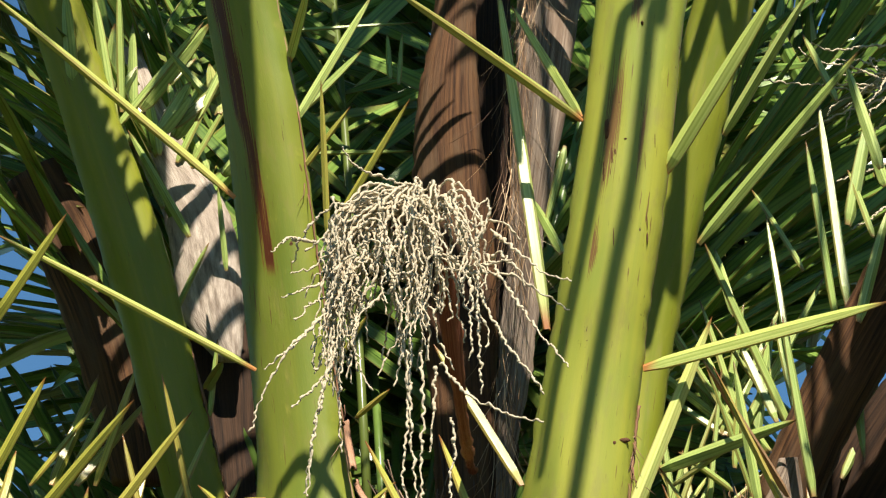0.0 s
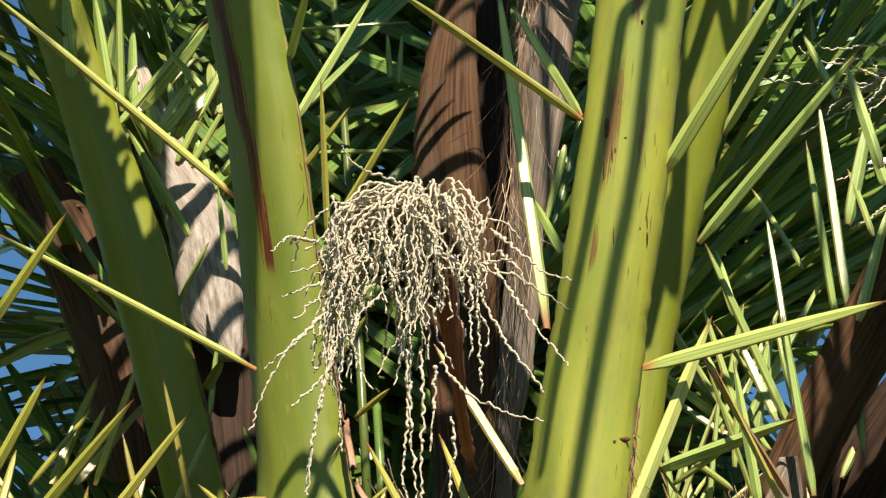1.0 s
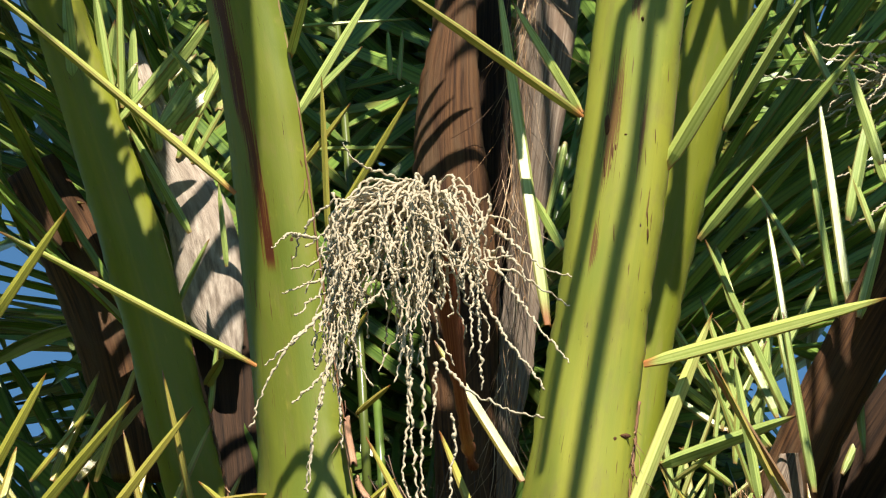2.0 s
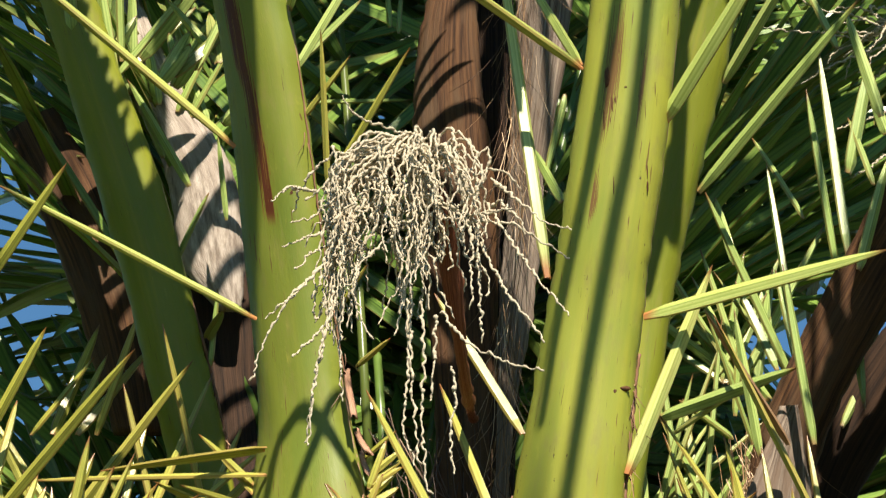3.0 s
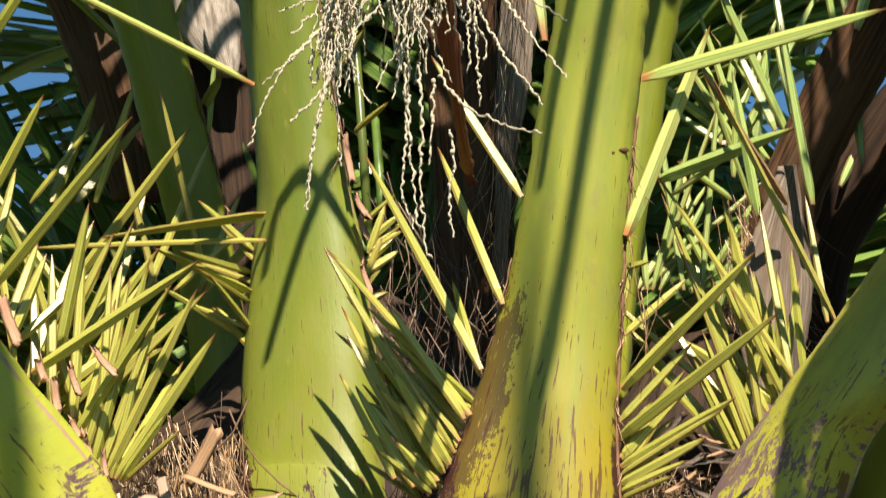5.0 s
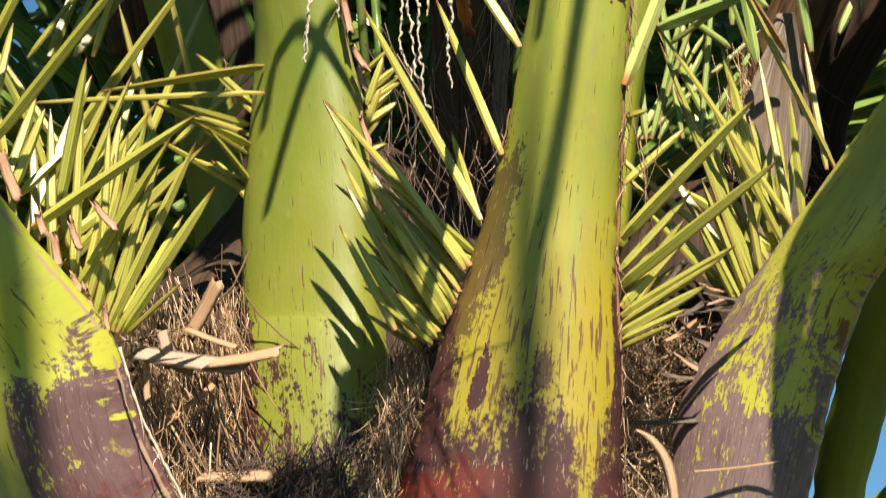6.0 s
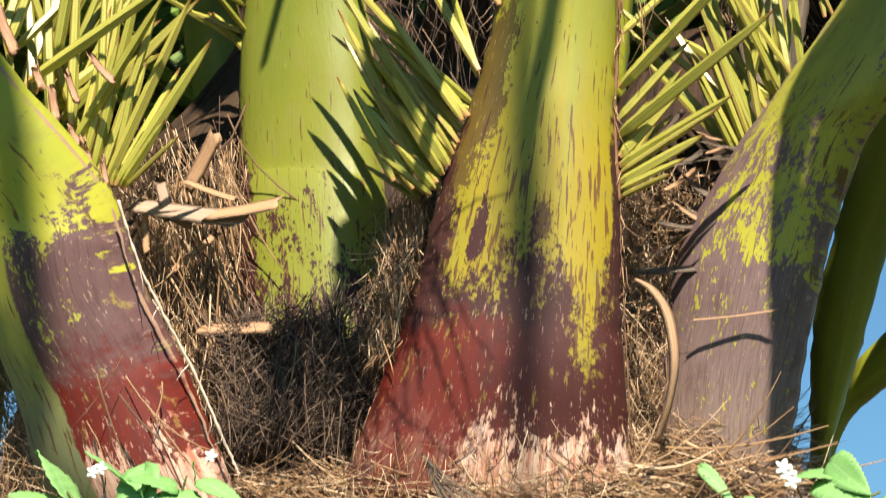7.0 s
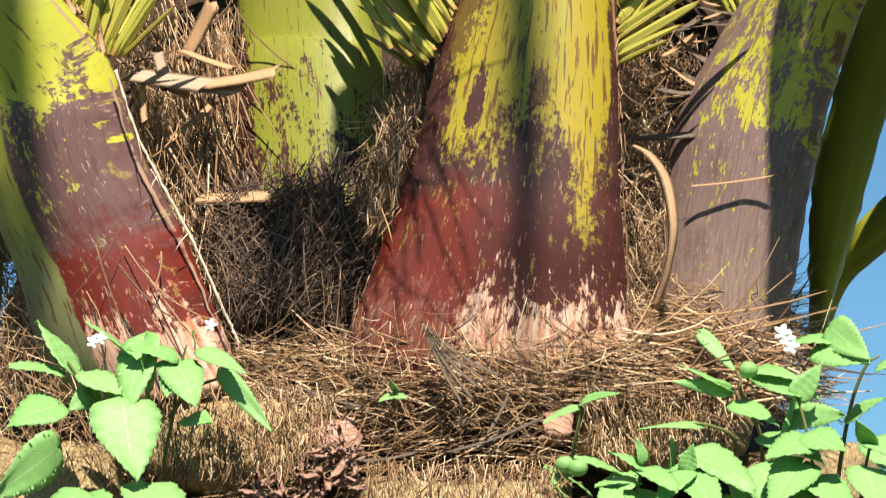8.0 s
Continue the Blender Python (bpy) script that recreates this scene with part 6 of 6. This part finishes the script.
feather(back_right, [(0.327, 3.180, 3.327), (0.368, 3.150, 3.521)], 0.42, 8, 4)


def shade_rib(rows, radius, name="leaf_stalk", rooted=False):
    """An unseen shade caster above the view, shaped like a bare leaf rib; rows from its drooping tip upward. rooted:
    the rows already reach the crown, else a thin tail is added to it.
    """
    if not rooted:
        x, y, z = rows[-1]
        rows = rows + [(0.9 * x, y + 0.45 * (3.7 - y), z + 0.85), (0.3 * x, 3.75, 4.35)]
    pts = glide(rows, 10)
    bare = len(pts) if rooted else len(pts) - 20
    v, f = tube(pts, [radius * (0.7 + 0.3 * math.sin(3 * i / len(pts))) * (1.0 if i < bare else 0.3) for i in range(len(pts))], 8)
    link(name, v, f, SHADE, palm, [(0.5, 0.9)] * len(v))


# unseen casters, set on lines to the sun for the stalks' shadow bars
shade_rib([(0.424, 0.673, 4.582), (0.384, 0.937, 4.406), (0.322, 1.334, 4.036), (0.273, 1.664, 3.753), (0.237, 1.995, 3.487), (0.238, 2.051, 3.474), (0.243, 2.117, 3.485), (0.259, 2.173, 3.557), (0.274, 2.196, 3.618), (0.289, 2.209, 3.683), (0.302, 2.232, 3.792), (0.324, 2.212, 3.969), (0.25, 2.9, 4.6), (0.1, 3.6, 4.2)], 0.0075, rooted=True)
shade_rib([(0.171, 2.437, 3.202), (0.187, 2.437, 3.293), (0.210, 2.427, 3.393), (0.228, 2.407, 3.490), (0.248, 2.397, 3.606), (0.281, 2.377, 3.783), (0.2, 2.9, 4.3), (0.1, 3.6, 4.0)], 0.0065, rooted=True)
shade_rib([(0.387, 2.428, 2.768), (0.392, 2.428, 2.841), (0.394, 2.418, 2.891), (0.398, 2.418, 2.949), (0.406, 2.418, 2.997), (0.423, 2.418, 3.045), (0.456, 2.408, 3.091), (0.494, 2.398, 3.141)], 0.015)
shade_rib([(0.43, 2.332, 2.991), (0.448, 2.332, 3.044), (0.464, 2.322, 3.083), (0.488, 2.322, 3.131), (0.521, 2.312, 3.181), (0.565, 2.302, 3.248)], 0.021)
shade_rib([(0.156, 2.782, 3.83), (0.16, 2.782, 3.928), (0.167, 2.782, 4.043), (0.175, 2.782, 4.176)], 0.016)
shade_rib([(0.481, 0.291, 5.102), (0.488, 0.291, 5.184), (0.493, 0.291, 5.247), (0.496, 0.291, 5.32), (0.496, 0.291, 5.389), (0.496, 0.291, 5.448)], 0.017)
shade_rib([(-0.048, 0.915, 4.437), (-0.058, 0.915, 4.51), (-0.068, 0.915, 4.564), (-0.081, 0.915, 4.634), (-0.099, 0.915, 4.693), (-0.125, 0.915, 4.759)], 0.020)
shade_rib([(0.415, 2.385, 3.066), (0.435, 2.385, 3.103), (0.458, 2.385, 3.138), (0.485, 2.375, 3.175), (0.524, 2.365, 3.232)], 0.022)
shade_rib([(0.295, 2.84, 3.531), (0.317, 2.83, 3.593), (0.349, 2.82, 3.677), (0.388, 2.81, 3.768)], 0.008)
shade_rib([(0.276, 2.87, 3.342), (0.293, 2.86, 3.415), (0.304, 2.85, 3.476), (0.313, 2.84, 3.538)], 0.009)
shade_rib([(-0.120, 2.637, 3.377), (-0.126, 2.637, 3.476), (-0.134, 2.617, 3.594), (-0.145, 2.597, 3.713), (-0.159, 2.587, 3.841), (-0.25, 3.0, 4.0)], 0.019, rooted=True)
shade_rib([(-0.109, 2.730, 3.115), (-0.100, 2.730, 3.163), (-0.088, 2.720, 3.184), (-0.075, 2.720, 3.188), (-0.055, 2.720, 3.168), (-0.033, 2.720, 3.135), (-0.005, 2.720, 3.093)], 0.0058, "dry_leaflet", True)
shade_rib([(-0.096, 2.654, 3.088), (-0.088, 2.644, 3.124), (-0.069, 2.644, 3.188), (-0.047, 2.634, 3.249), (-0.030, 2.624, 3.299), (0.004, 2.604, 3.370)], 0.0052, "dry_leaflet", True)


def build_crown():
    rng = random.Random(77)
    heart = np.array((-0.05, 3.6, 2.845))
    for k in range(26):
        a = math.pi * (0.13 + 0.80 * (k + 0.5) / 26) + rng.gauss(0, 0.05)
        out = np.array((math.cos(a), math.sin(a), 0))
        rise = rng.uniform(0.7, 2.6)
        reach = rng.uniform(1.6, 2.8)
        drop = rng.uniform(0.1, 0.9)
        if k == 21:
            continue        # left out so that sky shows at the left of the camera's view
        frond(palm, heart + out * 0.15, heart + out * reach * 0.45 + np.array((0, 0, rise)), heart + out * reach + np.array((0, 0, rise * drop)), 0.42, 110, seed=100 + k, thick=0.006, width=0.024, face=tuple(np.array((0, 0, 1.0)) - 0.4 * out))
    # low fronds that spread behind the trunk
    for k in range(12):
        a = math.pi * (0.42 + 0.54 * (k + 0.5) / 12)
        out = np.array((math.cos(a), math.sin(a), 0))
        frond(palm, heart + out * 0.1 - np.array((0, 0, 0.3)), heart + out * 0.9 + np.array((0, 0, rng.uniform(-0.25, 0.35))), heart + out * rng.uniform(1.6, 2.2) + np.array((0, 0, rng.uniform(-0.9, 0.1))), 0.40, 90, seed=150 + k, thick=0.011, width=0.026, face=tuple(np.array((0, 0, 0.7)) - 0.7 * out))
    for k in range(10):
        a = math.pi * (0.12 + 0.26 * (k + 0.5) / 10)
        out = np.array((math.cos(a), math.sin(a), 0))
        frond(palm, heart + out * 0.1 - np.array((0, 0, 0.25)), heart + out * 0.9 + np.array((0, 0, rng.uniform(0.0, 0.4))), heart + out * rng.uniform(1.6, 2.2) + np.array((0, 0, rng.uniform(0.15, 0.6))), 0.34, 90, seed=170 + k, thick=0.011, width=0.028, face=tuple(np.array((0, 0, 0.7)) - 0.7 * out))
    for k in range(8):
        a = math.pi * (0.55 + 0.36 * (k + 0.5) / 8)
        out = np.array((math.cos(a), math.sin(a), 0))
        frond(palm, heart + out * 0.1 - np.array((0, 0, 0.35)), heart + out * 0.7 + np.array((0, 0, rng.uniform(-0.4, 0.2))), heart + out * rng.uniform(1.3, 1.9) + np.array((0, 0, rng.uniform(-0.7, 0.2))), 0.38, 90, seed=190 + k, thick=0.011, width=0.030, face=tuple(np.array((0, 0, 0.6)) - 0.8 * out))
    # dense leaves just behind the feet of the stalks, set to close sky gaps in the view
    for k in range(6):
        z = 2.692 + 0.085 * k
        # the upper ones stop short, fitted so that sky stays open at the view's left
        end = -1.3 if k < 3 else -0.35
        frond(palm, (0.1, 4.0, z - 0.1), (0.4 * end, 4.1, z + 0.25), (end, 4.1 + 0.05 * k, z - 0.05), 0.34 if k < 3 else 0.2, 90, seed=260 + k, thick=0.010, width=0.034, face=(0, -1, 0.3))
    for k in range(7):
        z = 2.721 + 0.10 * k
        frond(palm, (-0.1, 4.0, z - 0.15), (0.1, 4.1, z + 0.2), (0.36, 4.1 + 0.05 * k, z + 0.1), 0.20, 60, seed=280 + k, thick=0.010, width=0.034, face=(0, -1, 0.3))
    # unseen leaves added past both sides of the view, arching forward to block sky light
    for k, (x, lift, far) in enumerate(((-0.60, 1.5, 1.0), (-0.66, 0.9, 1.3), (-0.72, 0.4, 0.8), (0.56, 1.6, 1.1), (0.62, 1.0, 1.4), (0.70, 0.45, 0.9))):
        way = -1 if x < 0 else 1
        frond(palm, (x, 3.55, 2.25 + 0.1 * (k % 3)), (x + way * 0.35, 2.9, 2.7 + lift), (x + way * 0.8 * far, 1.9, 2.3 + 0.6 * lift), 0.42, 110, seed=400 + k, thick=0.011, width=0.026, face=(-way * 0.5, 0, 0.8))
    # fronds placed to close a sky gap at the upper right of the view
    for k in range(3):
        frond(palm, (0.30, 4.3, 3.30 + 0.13 * k), (0.50, 4.35, 3.62 + 0.13 * k), (0.95, 4.4, 3.72 + 0.10 * k), 0.26, 90, seed=420 + k, thick=0.010, width=0.028, face=(0, -1, 0.3))
    # arching roof of leaves, added over the back of the crown to shade what lies under it
    for k in range(3):
        x = -0.15 + 0.5 * (k + 0.5) / 3
        z = rng.uniform(3.75, 4.3)
        frond(palm, (x * 0.8, 4.6, z - 0.9), (x, 3.9, z + 0.35), (x + rng.gauss(0, 0.3), 2.75 + rng.uniform(0, 0.25), z - 0.05), 0.40, 90, seed=220 + k, thick=0.016, width=0.028)
    # unseen leaves added past the camera's right and over it, to shade the outer stalks and the hollow between the feet
    for k, (p, q, r, length, count) in enumerate((
            ((0.430, 2.339, 2.834), (0.477, 2.372, 3.002), (0.500, 2.385, 3.231), 0.06, 90),
            ((0.466, 2.439, 2.894), (0.513, 2.472, 3.059), (0.539, 2.505, 3.271), 0.07, 90),
            ((0.465, 2.771, 3.181), (0.498, 2.771, 3.419), (0.563, 2.784, 3.542), 0.05, 44),
            ((-0.225, 2.954, 3.361), (-0.299, 2.934, 3.628), (-0.382, 2.904, 3.919), 0.06, 46),
            ((-0.167, 2.951, 3.356), (-0.197, 2.931, 3.442), (-0.243, 2.911, 3.649), 0.07, 40),
            ((0.123, 2.623, 3.350), (0.121, 2.686, 3.452), (0.123, 2.825, 3.564), 0.06, 50),
            ((0.413, 3.139, 3.895), (0.538, 3.172, 4.135), (0.686, 3.205, 4.309), 0.22, 36),
            ((0.330, 3.180, 3.720), (0.420, 3.160, 3.950), (0.560, 3.120, 4.100), 0.24, 80),
            ((0.480, 3.220, 3.650), (0.560, 3.200, 3.800), (0.700, 3.160, 3.950), 0.20, 70),
            ((0.640, 3.150, 2.250), (0.760, 2.500, 2.650), (0.960, 1.700, 2.500), 0.20, 110),
            ((0.660, 3.000, 2.600), (0.800, 2.300, 3.100), (1.000, 1.600, 3.000), 0.22, 110),
            ((-0.640, 3.300, 2.600), (-0.740, 2.500, 3.150), (-0.950, 1.800, 3.300), 0.22, 110),
            ((-0.660, 3.200, 2.900), (-0.760, 2.400, 3.600), (-1.000, 1.700, 3.800), 0.24, 110),
            ((0.081, 2.333, 3.251), (0.056, 2.333, 3.185), (0.034, 2.333, 3.114), 0.045, 150),
            ((0.455, 2.400, 2.925), (0.520, 2.370, 3.090), (0.600, 2.320, 3.300), 0.075, 150),
            ((0.425, 2.390, 2.890), (0.440, 2.370, 2.960), (0.470, 2.350, 3.080), 0.05, 90))):
        frond(palm, p, q, r, length, count, seed=(300 + k if k < 4 else 301 + k), thick=0.010, width=0.022, face=tuple(TO_SUN))
        # thin tail that joins the added shade frond to the crown
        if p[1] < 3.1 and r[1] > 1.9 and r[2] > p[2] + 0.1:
            shade_rib([q, r], 0.004)


build_crown()
